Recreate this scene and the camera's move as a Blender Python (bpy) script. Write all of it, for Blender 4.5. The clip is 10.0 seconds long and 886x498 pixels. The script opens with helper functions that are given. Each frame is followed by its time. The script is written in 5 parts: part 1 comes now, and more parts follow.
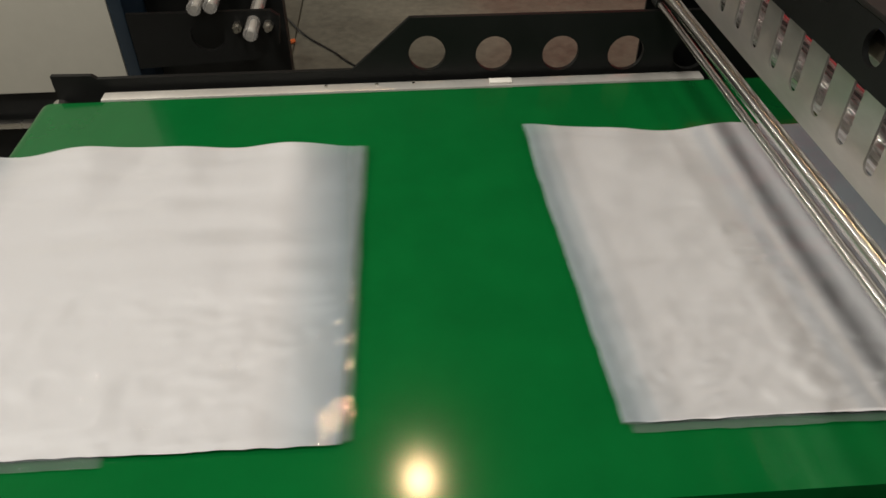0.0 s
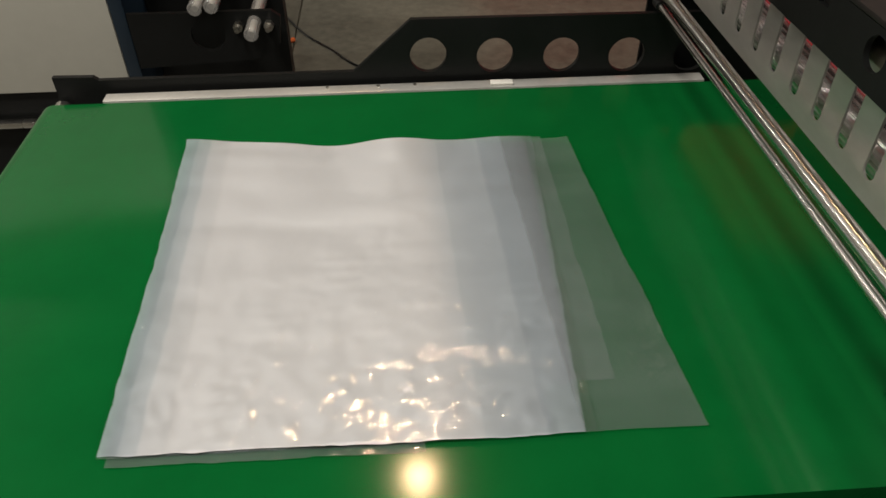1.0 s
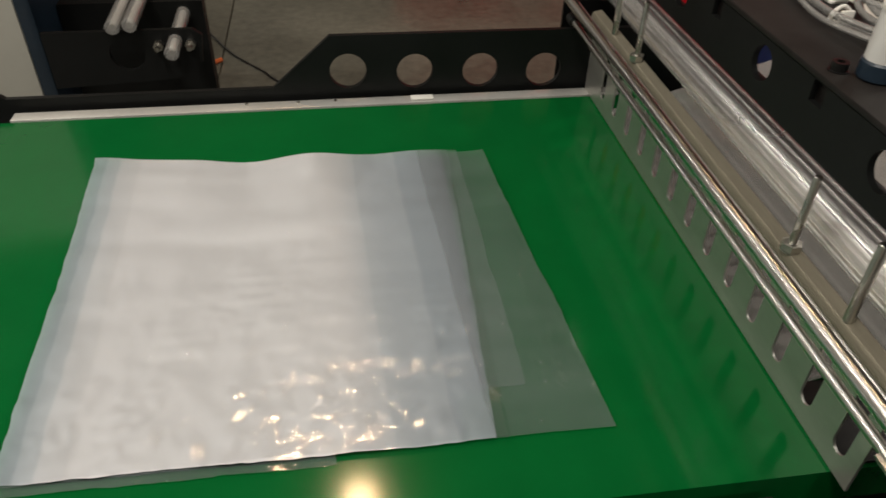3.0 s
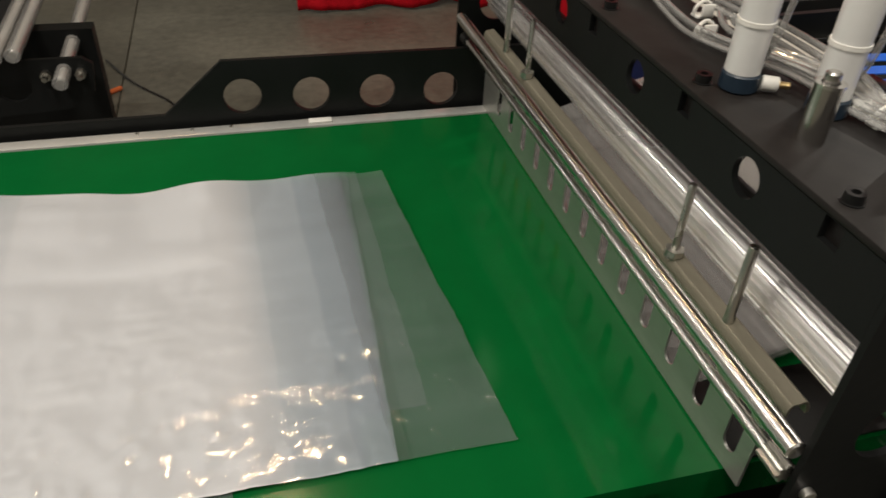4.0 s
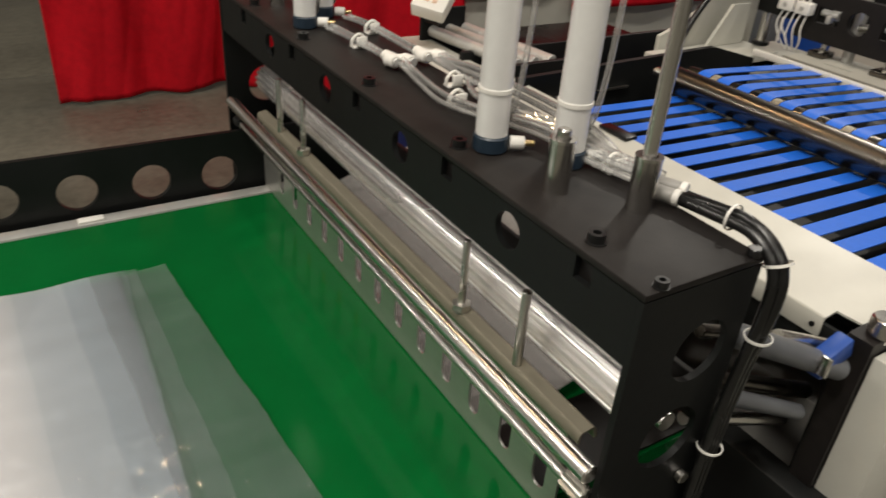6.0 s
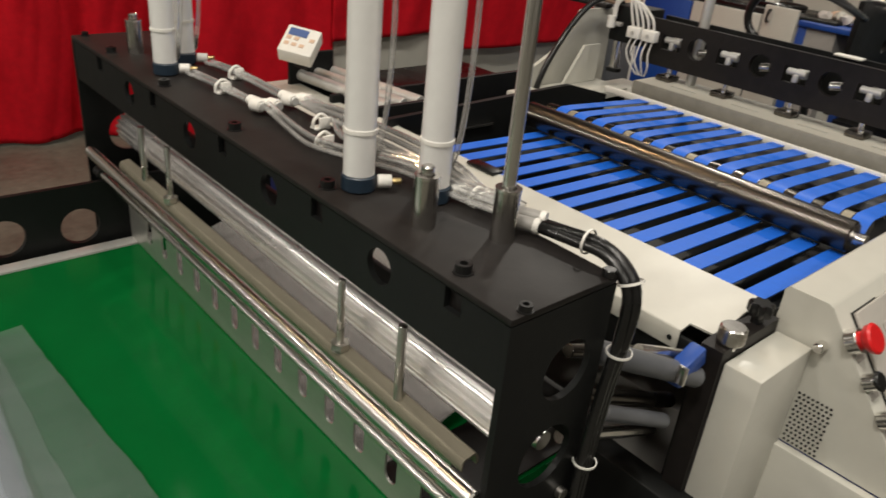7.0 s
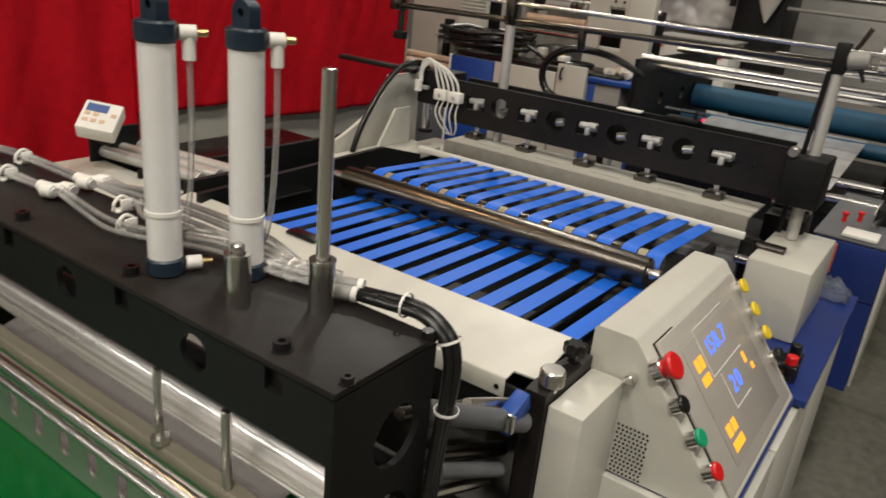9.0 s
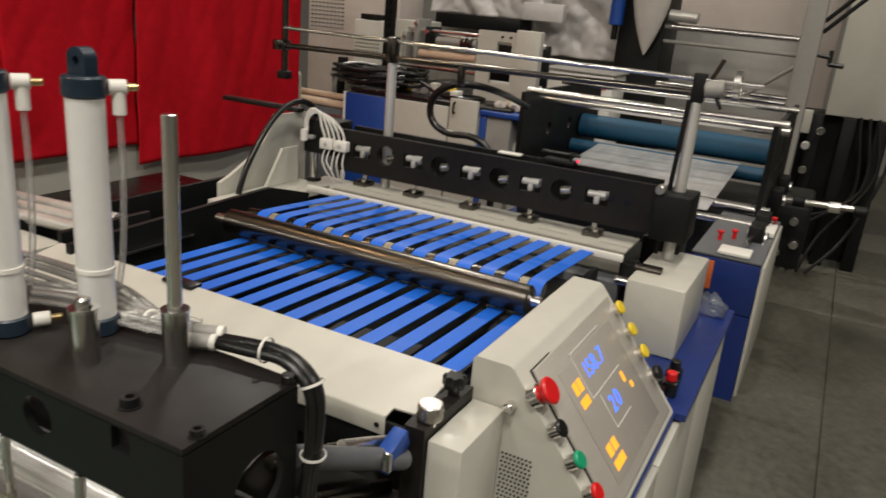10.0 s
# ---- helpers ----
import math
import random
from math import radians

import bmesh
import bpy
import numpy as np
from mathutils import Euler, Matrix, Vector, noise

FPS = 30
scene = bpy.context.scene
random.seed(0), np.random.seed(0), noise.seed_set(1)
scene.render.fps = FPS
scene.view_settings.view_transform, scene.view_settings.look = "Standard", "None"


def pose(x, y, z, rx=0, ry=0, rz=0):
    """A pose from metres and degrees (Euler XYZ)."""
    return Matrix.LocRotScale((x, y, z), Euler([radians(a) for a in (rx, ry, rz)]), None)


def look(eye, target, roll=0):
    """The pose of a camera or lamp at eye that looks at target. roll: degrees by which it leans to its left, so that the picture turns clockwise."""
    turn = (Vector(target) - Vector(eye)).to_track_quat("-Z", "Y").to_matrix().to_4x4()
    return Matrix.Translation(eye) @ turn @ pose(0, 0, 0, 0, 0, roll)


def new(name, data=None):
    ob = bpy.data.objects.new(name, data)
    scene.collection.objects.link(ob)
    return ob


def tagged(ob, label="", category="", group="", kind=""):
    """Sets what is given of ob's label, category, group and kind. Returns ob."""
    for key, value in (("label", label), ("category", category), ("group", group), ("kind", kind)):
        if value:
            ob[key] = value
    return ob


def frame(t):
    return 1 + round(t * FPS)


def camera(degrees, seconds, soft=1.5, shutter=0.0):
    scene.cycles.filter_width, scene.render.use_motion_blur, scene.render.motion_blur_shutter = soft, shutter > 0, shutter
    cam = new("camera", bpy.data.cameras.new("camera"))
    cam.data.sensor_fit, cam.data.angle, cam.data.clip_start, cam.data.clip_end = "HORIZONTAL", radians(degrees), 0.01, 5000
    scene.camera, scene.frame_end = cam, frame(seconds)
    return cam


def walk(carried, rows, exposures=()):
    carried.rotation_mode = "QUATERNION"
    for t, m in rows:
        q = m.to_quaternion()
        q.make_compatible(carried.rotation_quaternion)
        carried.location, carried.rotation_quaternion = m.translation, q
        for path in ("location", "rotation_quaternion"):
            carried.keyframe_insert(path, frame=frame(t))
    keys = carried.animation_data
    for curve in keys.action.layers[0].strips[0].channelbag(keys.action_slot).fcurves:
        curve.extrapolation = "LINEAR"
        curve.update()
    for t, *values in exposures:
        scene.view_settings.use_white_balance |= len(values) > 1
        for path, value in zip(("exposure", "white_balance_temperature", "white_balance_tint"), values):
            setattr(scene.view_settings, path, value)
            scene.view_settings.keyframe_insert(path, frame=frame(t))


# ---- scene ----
cam = camera(61.5, 10.0, shutter=0.5)
PATH = [
    (0, (0.518, 0.718, 1.62), (0.615, 2.248, 0.336), -0.4),
    (0.5, (0.513, 0.722, 1.621), (0.614, 2.253, 0.338), -0.0),
    (1, (0.513, 0.72, 1.63), (0.613, 2.245, 0.34), -0.3),
    (1.5, (0.515, 0.721, 1.619), (0.636, 2.248, 0.333), 0.8),
    (2, (0.521, 0.718, 1.618), (0.662, 2.249, 0.339), 1.1),
    (2.5, (0.531, 0.71, 1.622), (0.714, 2.248, 0.356), 1.3),
    (4, (0.594, 0.702, 1.623), (1.05, 2.236, 0.423), 3.1),
    (4.5, (0.605, 0.701, 1.625), (1.165, 2.22, 0.451), 3.5),
    (5, (0.611, 0.698, 1.63), (1.285, 2.199, 0.494), 3.5),
    (6.5, (0.621, 0.676, 1.64), (1.711, 2.05, 0.679), 5.1),
    (7, (0.621, 0.665, 1.643), (1.842, 1.964, 0.737), 5.7),
    (7.5, (0.621, 0.662, 1.645), (1.941, 1.896, 0.787), 6.1),
    (8, (0.616, 0.656, 1.649), (2.018, 1.826, 0.834), 6.3),
    (8.5, (0.62, 0.652, 1.652), (2.1, 1.755, 0.882), 6.1),
    (9, (0.635, 0.651, 1.658), (2.189, 1.681, 0.933), 5.8),
    (9.5, (0.653, 0.635, 1.663), (2.285, 1.578, 0.994), 5.4),
    (10, (0.667, 0.598, 1.669), (2.364, 1.456, 1.049), 5.0),
]
walk(cam, [(t, look(eye, target, roll)) for t, eye, target, roll in PATH], [(0, -0.12), (1, -0.2), (2, -0.33), (2.7, -0.3), (4.5, -0.12), (5.1, -0.04), (6.5, 0.0), (8, -0.04), (10, -0.03)])

# ---- light ----
world = bpy.data.worlds.new("hall_air")
world.use_nodes = True
world.node_tree.nodes["Background"].inputs[0].default_value = (0.9, 0.95, 1.0, 1)
world.node_tree.nodes["Background"].inputs[1].default_value = 0.012
scene.world = world


def overhead_disk(x, y, z, watts, size=0.25):
    data = bpy.data.lights.new("overhead_light", "AREA")
    data.shape, data.size, data.energy, data.color = "DISK", size, watts, (0.975, 0.91, 0.81)
    lamp = new("overhead_light", data)
    lamp.location = (x, y, z)
    return lamp


# Only the warm lamp at x 0.47 is known, by its glare on the belt.
LAMP_Z = 6.0
# The rest are unseen, added to brighten belt, machines and polished bar.
for lx, ly, watts in ((0.47, 4.55, 46), (-6.5, 4.5, 90), (-6.5, 7.4, 110), (-6.6, 10.3, 120), (7.2, 4.5, 160), (-3.2, 3.2, 105), (3.9, 3.2, 28), (-4, 0.2, 100), (-1, 0.2, 190), (1.6, 0.0, 60), (5, 0.2, 50), (-4, -3.5, 80), (0, -3.5, 90), (4, -3.5, 60)):
    lamp = overhead_disk(lx, ly, LAMP_Z, watts, 0.9 if watts == 190 else 0.25)
    if lx == 0.47:
        lamp.data.color = (1.0, 0.66, 0.36)


# ---- materials ----
def material(name, color, rough=0.5, metal=0.0, scale=20.0, vary=0.15, bump=0.0, spots=0.0, coat=0.0, spec=0.5, rvary=0.12, stretch=(1, 1, 1), bscale=None, turned=0.0):
    """Principled surface with broad stains, fine grain and relief."""
    m = bpy.data.materials.new(name)
    m.use_nodes = True
    nt = m.node_tree
    n, l = nt.nodes, nt.links
    b = n["Principled BSDF"]
    tc = n.new("ShaderNodeTexCoord")
    mp = n.new("ShaderNodeMapping")
    mp.inputs["Scale"].default_value = stretch
    l.new(tc.outputs["Object"], mp.inputs["Vector"])
    big = n.new("ShaderNodeTexNoise")
    big.inputs["Scale"].default_value = scale * 0.12
    big.inputs["Detail"].default_value = 5
    fine = n.new("ShaderNodeTexNoise")
    fine.inputs["Scale"].default_value = scale * 2.0
    fine.inputs["Detail"].default_value = 6
    fine.inputs["Roughness"].default_value = 0.65
    for t in (big, fine):
        l.new(mp.outputs["Vector"], t.inputs["Vector"])
    add = n.new("ShaderNodeMath")
    add.operation = "ADD"
    l.new(big.outputs["Fac"], add.inputs[0])
    l.new(fine.outputs["Fac"], add.inputs[1])
    ramp = n.new("ShaderNodeMapRange")
    ramp.inputs["From Min"].default_value, ramp.inputs["From Max"].default_value = 0.6, 1.4
    ramp.inputs["To Min"].default_value, ramp.inputs["To Max"].default_value = 1 - vary, 1 + vary
    l.new(add.outputs[0], ramp.inputs["Value"])
    mul = n.new("ShaderNodeVectorMath")
    mul.operation = "SCALE"
    mul.inputs[0].default_value = color
    l.new(ramp.outputs["Result"], mul.inputs["Scale"])
    l.new(mul.outputs["Vector"], b.inputs["Base Color"])
    rr = n.new("ShaderNodeMapRange")
    rr.inputs["From Min"].default_value, rr.inputs["From Max"].default_value = 0.3, 0.7
    rr.inputs["To Min"].default_value, rr.inputs["To Max"].default_value = max(0.02, rough - rvary * rough * 2), min(1, rough + rvary)
    l.new(big.outputs["Fac"], rr.inputs["Value"])
    l.new(rr.outputs["Result"], b.inputs["Roughness"])
    b.inputs["Metallic"].default_value = metal
    b.inputs["Specular IOR Level"].default_value = spec
    b.inputs["Coat Weight"].default_value = coat
    if turned:
        tg = n.new("ShaderNodeTangent")
        tg.direction_type, tg.axis = "RADIAL", "Y"
        b.inputs["Anisotropic"].default_value, b.inputs["Anisotropic Rotation"].default_value = turned, 0.25
        l.new(tg.outputs["Tangent"], b.inputs["Tangent"])
    if bump:
        bp = n.new("ShaderNodeBump")
        bp.inputs["Strength"].default_value = bump
        bp.inputs["Distance"].default_value = 0.002
        if bscale:
            bn = n.new("ShaderNodeTexNoise")
            bn.inputs["Scale"].default_value = bscale
            bn.inputs["Detail"].default_value = 4
            l.new(mp.outputs["Vector"], bn.inputs["Vector"])
            l.new(bn.outputs["Fac"], bp.inputs["Height"])
        else:
            l.new(fine.outputs["Fac"], bp.inputs["Height"])
        l.new(bp.outputs["Normal"], b.inputs["Normal"])
    return m


def film_material(name, alpha, tint=(0.82, 0.84, 0.86), wrinkle=0.5, fan=None, ior=1.5, crumple=(46, 0.16)):
    """Clear plastic film: partly see-through, milky, with crinkled gloss.
    fan: (place along x, cover) steps where the edges of a fanned bundle lie one behind another."""
    m = bpy.data.materials.new(name)
    m.use_nodes = True
    nt = m.node_tree
    n, l = nt.nodes, nt.links
    out, b = n["Material Output"], n["Principled BSDF"]
    b.inputs["Base Color"].default_value = (*tint, 1)
    b.inputs["Roughness"].default_value = 0.38
    b.inputs["Specular IOR Level"].default_value = 0.3
    tc = n.new("ShaderNodeTexCoord")
    a = n.new("ShaderNodeTexNoise")
    a.inputs["Scale"].default_value, a.inputs["Detail"].default_value = 6, 3
    c = n.new("ShaderNodeTexNoise")
    c.inputs["Scale"].default_value, c.inputs["Detail"].default_value, c.inputs["Distortion"].default_value = crumple[0], 3, 2.0
    mp = n.new("ShaderNodeMapping")
    mp.inputs["Scale"].default_value = (0.7, 2.4, 1.0)
    l.new(tc.outputs["Object"], mp.inputs["Vector"])
    l.new(mp.outputs["Vector"], a.inputs["Vector"])
    mc = n.new("ShaderNodeMapping")
    mc.inputs["Scale"].default_value = (1.0, 0.45, 1.0)
    mc.inputs["Rotation"].default_value = (0, 0, 0.35)
    l.new(tc.outputs["Object"], mc.inputs["Vector"])
    l.new(mc.outputs["Vector"], c.inputs["Vector"])
    # crinkles gather in patches
    patch = n.new("ShaderNodeTexNoise")
    patch.inputs["Scale"].default_value, patch.inputs["Detail"].default_value = 6.0, 3
    l.new(tc.outputs["Object"], patch.inputs["Vector"])
    pm = n.new("ShaderNodeMapRange")
    pm.inputs["From Min"].default_value, pm.inputs["From Max"].default_value = 0.38, 0.62
    pm.inputs["To Min"].default_value, pm.inputs["To Max"].default_value = crumple[1] * 0.08, crumple[1]
    l.new(patch.outputs["Fac"], pm.inputs["Value"])
    low = n.new("ShaderNodeMath")
    low.operation = "MULTIPLY"
    low.inputs[1].default_value = 0.3
    l.new(a.outputs["Fac"], low.inputs[0])
    s = n.new("ShaderNodeMath")
    s.operation = "MULTIPLY_ADD"
    l.new(pm.outputs["Result"], s.inputs[1])
    l.new(c.outputs["Fac"], s.inputs[0])
    l.new(low.outputs[0], s.inputs[2])
    bp = n.new("ShaderNodeBump")
    bp.inputs["Strength"].default_value, bp.inputs["Distance"].default_value = wrinkle, 0.012
    l.new(s.outputs[0], bp.inputs["Height"])
    if not fan:
        l.new(bp.outputs["Normal"], b.inputs["Normal"])
    tr = n.new("ShaderNodeBsdfTransparent")
    tr.inputs[0].default_value = (0.97, 0.98, 0.98, 1)
    gl = n.new("ShaderNodeBsdfGlossy")
    gl.inputs["Roughness"].default_value = 0.06
    l.new(bp.outputs["Normal"], gl.inputs["Normal"])
    fr = n.new("ShaderNodeFresnel")
    fr.inputs["IOR"].default_value = ior
    m1 = n.new("ShaderNodeMixShader")
    if fan:
        sx = n.new("ShaderNodeSeparateXYZ")
        l.new(tc.outputs["Object"], sx.inputs[0])
        # the bags' edges lean and waver a little
        wav = n.new("ShaderNodeMath")
        wav.operation = "MULTIPLY_ADD"
        wav.inputs[1].default_value = 0.012
        l.new(a.outputs["Fac"], wav.inputs[0])
        l.new(sx.outputs["X"], wav.inputs[2])
        lean = n.new("ShaderNodeMath")
        lean.operation = "MULTIPLY_ADD"
        lean.inputs[1].default_value = 0.03
        l.new(sx.outputs["Y"], lean.inputs[0])
        l.new(wav.outputs[0], lean.inputs[2])
        ramp = n.new("ShaderNodeValToRGB")
        e = ramp.color_ramp.elements
        while len(e) > 1:
            e.remove(e[-1])
        for k, (x, cover) in enumerate(fan):
            q = e[0] if k == 0 else e.new((x + 0.06) / 1.0)
            q.position = x + 0.06
            q.color = (cover, cover, cover, 1)
        l.new(lean.outputs[0], ramp.inputs["Fac"])
        l.new(ramp.outputs["Color"], m1.inputs[0])
        # thin film scatters blue, a thick bundle white
        tone = n.new("ShaderNodeMapRange")
        tone.inputs["From Min"].default_value, tone.inputs["From Max"].default_value = 0.45, 0.9
        l.new(ramp.outputs["Color"], tone.inputs["Value"])
        mixc = n.new("ShaderNodeMix")
        mixc.data_type = "RGBA"
        mixc.inputs[6].default_value = (0.6, 0.68, 0.77, 1)
        mixc.inputs[7].default_value = (*tint, 1)
        l.new(tone.outputs["Result"], mixc.inputs[0])
        l.new(mixc.outputs[2], b.inputs["Base Color"])
    else:
        am = n.new("ShaderNodeMapRange")
        am.inputs["From Min"].default_value, am.inputs["From Max"].default_value = 0.3, 0.7
        am.inputs["To Min"].default_value, am.inputs["To Max"].default_value = alpha * 0.85, min(1, alpha * 1.15)
        l.new(a.outputs["Fac"], am.inputs["Value"])
        l.new(am.outputs["Result"], m1.inputs[0])
    l.new(tr.outputs[0], m1.inputs[1])
    l.new(b.outputs[0], m1.inputs[2])
    m2 = n.new("ShaderNodeMixShader")
    l.new(fr.outputs[0], m2.inputs[0])
    l.new(m1.outputs[0], m2.inputs[1])
    l.new(gl.outputs[0], m2.inputs[2])
    l.new(m2.outputs[0], out.inputs["Surface"])
    return m


def glow_material(name, color, strength):
    m = bpy.data.materials.new(name)
    m.use_nodes = True
    b = m.node_tree.nodes["Principled BSDF"]
    b.inputs["Base Color"].default_value = (*[c * 0.3 for c in color], 1)
    b.inputs["Emission Color"].default_value = (*color, 1)
    b.inputs["Emission Strength"].default_value = strength
    return m


GREEN = material("green_pvc_belt", (0.0018, 0.092, 0.019), 0.115, scale=6, vary=0.14, bump=0.02, spec=0.32, rvary=0.05)
BLACK = material("black_powder_coat", (0.0045, 0.005, 0.005), 0.5, scale=30, vary=0.3, bump=0.12, spec=0.27)
BLACKTOP = material("black_oxide_plate", (0.0105, 0.0088, 0.0082), 0.46, scale=22, vary=0.55, bump=0.1, spec=0.28)
RUBBER = material("black_rubber", (0.007, 0.007, 0.007), 0.28, scale=30, vary=0.3)
CHROME = material("polished_steel", (0.8, 0.78, 0.75), 0.2, metal=1.0, scale=40, vary=0.06, rvary=0.05, stretch=(1, 0.15, 1))
STEEL = material("brushed_steel", (0.58, 0.56, 0.53), 0.2, metal=1.0, scale=60, vary=0.1, bump=0.03, stretch=(1, 0.1, 1))
DULL = material("dull_aluminium", (0.6, 0.59, 0.56), 0.42, metal=0.55, scale=40, vary=0.1, bump=0.03)
SATIN = material("satin_steel_sheet", (0.6, 0.585, 0.55), 0.3, metal=0.78, scale=30, vary=0.1, bump=0.02, stretch=(1, 0.3, 1))
ZINC = material("zinc_plated", (0.6, 0.58, 0.54), 0.28, metal=1.0, scale=80, vary=0.12)
BRONZE = material("yellow_zinc_strip", (0.33, 0.3, 0.23), 0.5, metal=0.6, scale=30, vary=0.15, stretch=(1, 0.2, 1))
GROUND = material("ground_steel_rod", (0.74, 0.72, 0.7), 0.22, metal=1.0, scale=60, vary=0.08, stretch=(1, 0.1, 1), turned=0.7)
BARMET = material("milled_aluminium_bar", (0.97, 0.95, 0.94), 0.26, metal=0.85, scale=30, vary=0.1, stretch=(1, 0.2, 1))
ALU = material("anodised_aluminium", (0.82, 0.81, 0.79), 0.36, metal=0.25, scale=30, vary=0.04, rvary=0.05)
NAVY = material("dark_blue_cast_cap", (0.012, 0.024, 0.04), 0.4, scale=40, vary=0.2, bump=0.1)
CREAM = material("cream_enamel", (0.51, 0.5, 0.445), 0.38, scale=10, vary=0.06, bump=0.02)
WHITE = material("white_nylon", (0.75, 0.73, 0.68), 0.4, scale=30, vary=0.05)
BRASS = material("brass_fitting", (0.6, 0.45, 0.22), 0.25, metal=1.0, scale=60)
CLEAR = film_material("clear_hose", 0.24, (0.88, 0.86, 0.83), 0.1)
BLUE = material("blue_flat_belt", (0.008, 0.12, 0.62), 0.5, scale=40, vary=0.12, bump=0.08)
ROYAL = material("blue_enamel", (0.009, 0.026, 0.15), 0.35, scale=12, vary=0.15, bump=0.02)
DARKROLL = material("dark_chromed_roller", (0.13, 0.118, 0.105), 0.22, metal=1.0, scale=30, vary=0.15, stretch=(1, 0.1, 1))
RED = material("red_velvet", (0.5, 0.005, 0.014), 0.85, scale=12, vary=0.25, bump=0.3, spec=0.15)
REDP = material("red_button", (0.6, 0.01, 0.012), 0.3, scale=30, vary=0.05)
GREENP = material("green_button", (0.01, 0.3, 0.15), 0.3, scale=30, vary=0.05)
YELLOW = material("yellow_button", (0.75, 0.55, 0.03), 0.35, scale=30, vary=0.05)
PANEL = material("brushed_panel", (0.44, 0.415, 0.375), 0.35, metal=0.2, scale=40, vary=0.08, stretch=(0.2, 1, 1))
ORANGE = material("orange_plastic", (0.55, 0.12, 0.03), 0.5, scale=30, vary=0.1)
FLOOR = material("worn_concrete", (0.106, 0.103, 0.083), 0.42, scale=10, vary=0.55, bump=0.08, rvary=0.2)
WALLM = material("hall_wall_paint", (0.3, 0.29, 0.27), 0.7, scale=3, vary=0.08, bump=0.05)
CEILM = material("hall_ceiling_sheet", (0.22, 0.22, 0.22), 0.7, scale=3, vary=0.08)
TEAL = material("teal_rubber_roller", (0.006, 0.065, 0.13), 0.6, scale=20, vary=0.1)
TARP = material("grey_tarpaulin", (0.62, 0.6, 0.59), 0.33, scale=8, vary=0.12, bump=0.5, bscale=5)
PAPER = material("pale_cardboard_roll", (0.6, 0.42, 0.3), 0.7, scale=30, vary=0.1)
SLATE = material("slate_grey_plastic", (0.11, 0.115, 0.125), 0.35, scale=30, vary=0.1)
GREY = material("grey_paint", (0.3, 0.29, 0.27), 0.45, scale=15, vary=0.1)
SILVER = film_material("silvery_film", 0.75, (0.62, 0.63, 0.64), 0.6)
PALEFILM = material("milky_plastic_bag", (0.5, 0.47, 0.44), 0.35, scale=10, vary=0.12, bump=0.4, bscale=6)
BRIGHTBLUE = material("bright_blue_enamel", (0.01, 0.06, 0.3), 0.4, scale=12, vary=0.12)
JAW = material("worn_jaw_plate", (0.23, 0.22, 0.19), 0.4, scale=12, vary=0.25, bump=0.05)
PINK = material("pale_pinkish_panel", (0.6, 0.53, 0.49), 0.5, scale=4, vary=0.1)
FILM_FANNED = film_material("milky_fanned_bundle", 0.9, (0.63, 0.63, 0.655), 0.8, ((0.0, 0.4), (0.028, 0.5), (0.03, 0.62), (0.05, 0.7), (0.054, 0.84), (0.085, 0.88), (0.09, 0.95), (0.415, 0.95), (0.45, 0.86), (0.475, 0.76), (0.478, 0.68), (0.51, 0.6), (0.513, 0.6), (0.555, 0.55), (0.558, 0.46), (0.6, 0.42), (0.603, 0.3), (0.64, 0.2), (0.65, 0.1)), 1.6)
FILM_SQUARE = film_material("milky_square_bundle", 0.9, (0.63, 0.63, 0.655), 0.8, ((0.0, 0.4), (0.04, 0.62), (0.08, 0.85), (0.12, 0.95), (0.58, 0.95), (0.62, 0.82), (0.65, 0.66), (0.68, 0.5), (0.7, 0.35), (0.72, 0.3)), 1.6)
FILM_TOP = film_material("clear_film", 0.1, (0.62, 0.68, 0.72), 0.8, None, 1.6, (40, 0.3))
FILM_GLOSS = film_material("crumpled_clear_film", 0.025, (0.8, 0.8, 0.8), 0.8, None, 1.5, (36, 0.3))
FILM_THIN = film_material("thin_milky_film", 0.34, (0.5, 0.47, 0.455), 0.5, None, 1.12)
LCD = glow_material("blue_digits", (0.05, 0.16, 1.0), 2.2)
REDGLOW = glow_material("red_lamp", (1.0, 0.03, 0.08), 2.0)
AMBER = glow_material("amber_lamp", (1.0, 0.42, 0.03), 1.3)
SCREEN = material("smoked_screen", (0.34, 0.315, 0.285), 0.18, scale=30, vary=0.05)
DIMBLUE = material("grey_blue_lcd", (0.08, 0.13, 0.3), 0.3, scale=30, vary=0.05)


# ---- mesh helpers ----
def origin(ob):
    v = Vector((0, 0, 0))
    while ob is not None:
        v += ob.location
        ob = ob.parent
    return v


def thing(name, loc, label, category, group="", kind=""):
    ob = new(name)
    ob.location = loc
    ob.empty_display_size = 0.05
    return tagged(ob, label, category, group, kind)


def finish(bm, name, mat):
    bmesh.ops.recalc_face_normals(bm, faces=bm.faces)
    for f in bm.faces:
        f.smooth = True
    for e in bm.edges:
        if len(e.link_faces) == 2 and e.calc_face_angle(0) > 0.6:
            e.smooth = False
    me = bpy.data.meshes.new(name)
    bm.to_mesh(me)
    bm.free()
    me.materials.append(mat)
    return me


def part(name, bm, mat, parent=None, label=""):
    """Links a bmesh, given in world space, as one mesh under its parent."""
    if parent is not None:
        bmesh.ops.translate(bm, verts=bm.verts, vec=-origin(parent))
    ob = new(name, finish(bm, name, mat))
    ob.parent = parent
    return tagged(ob, label)


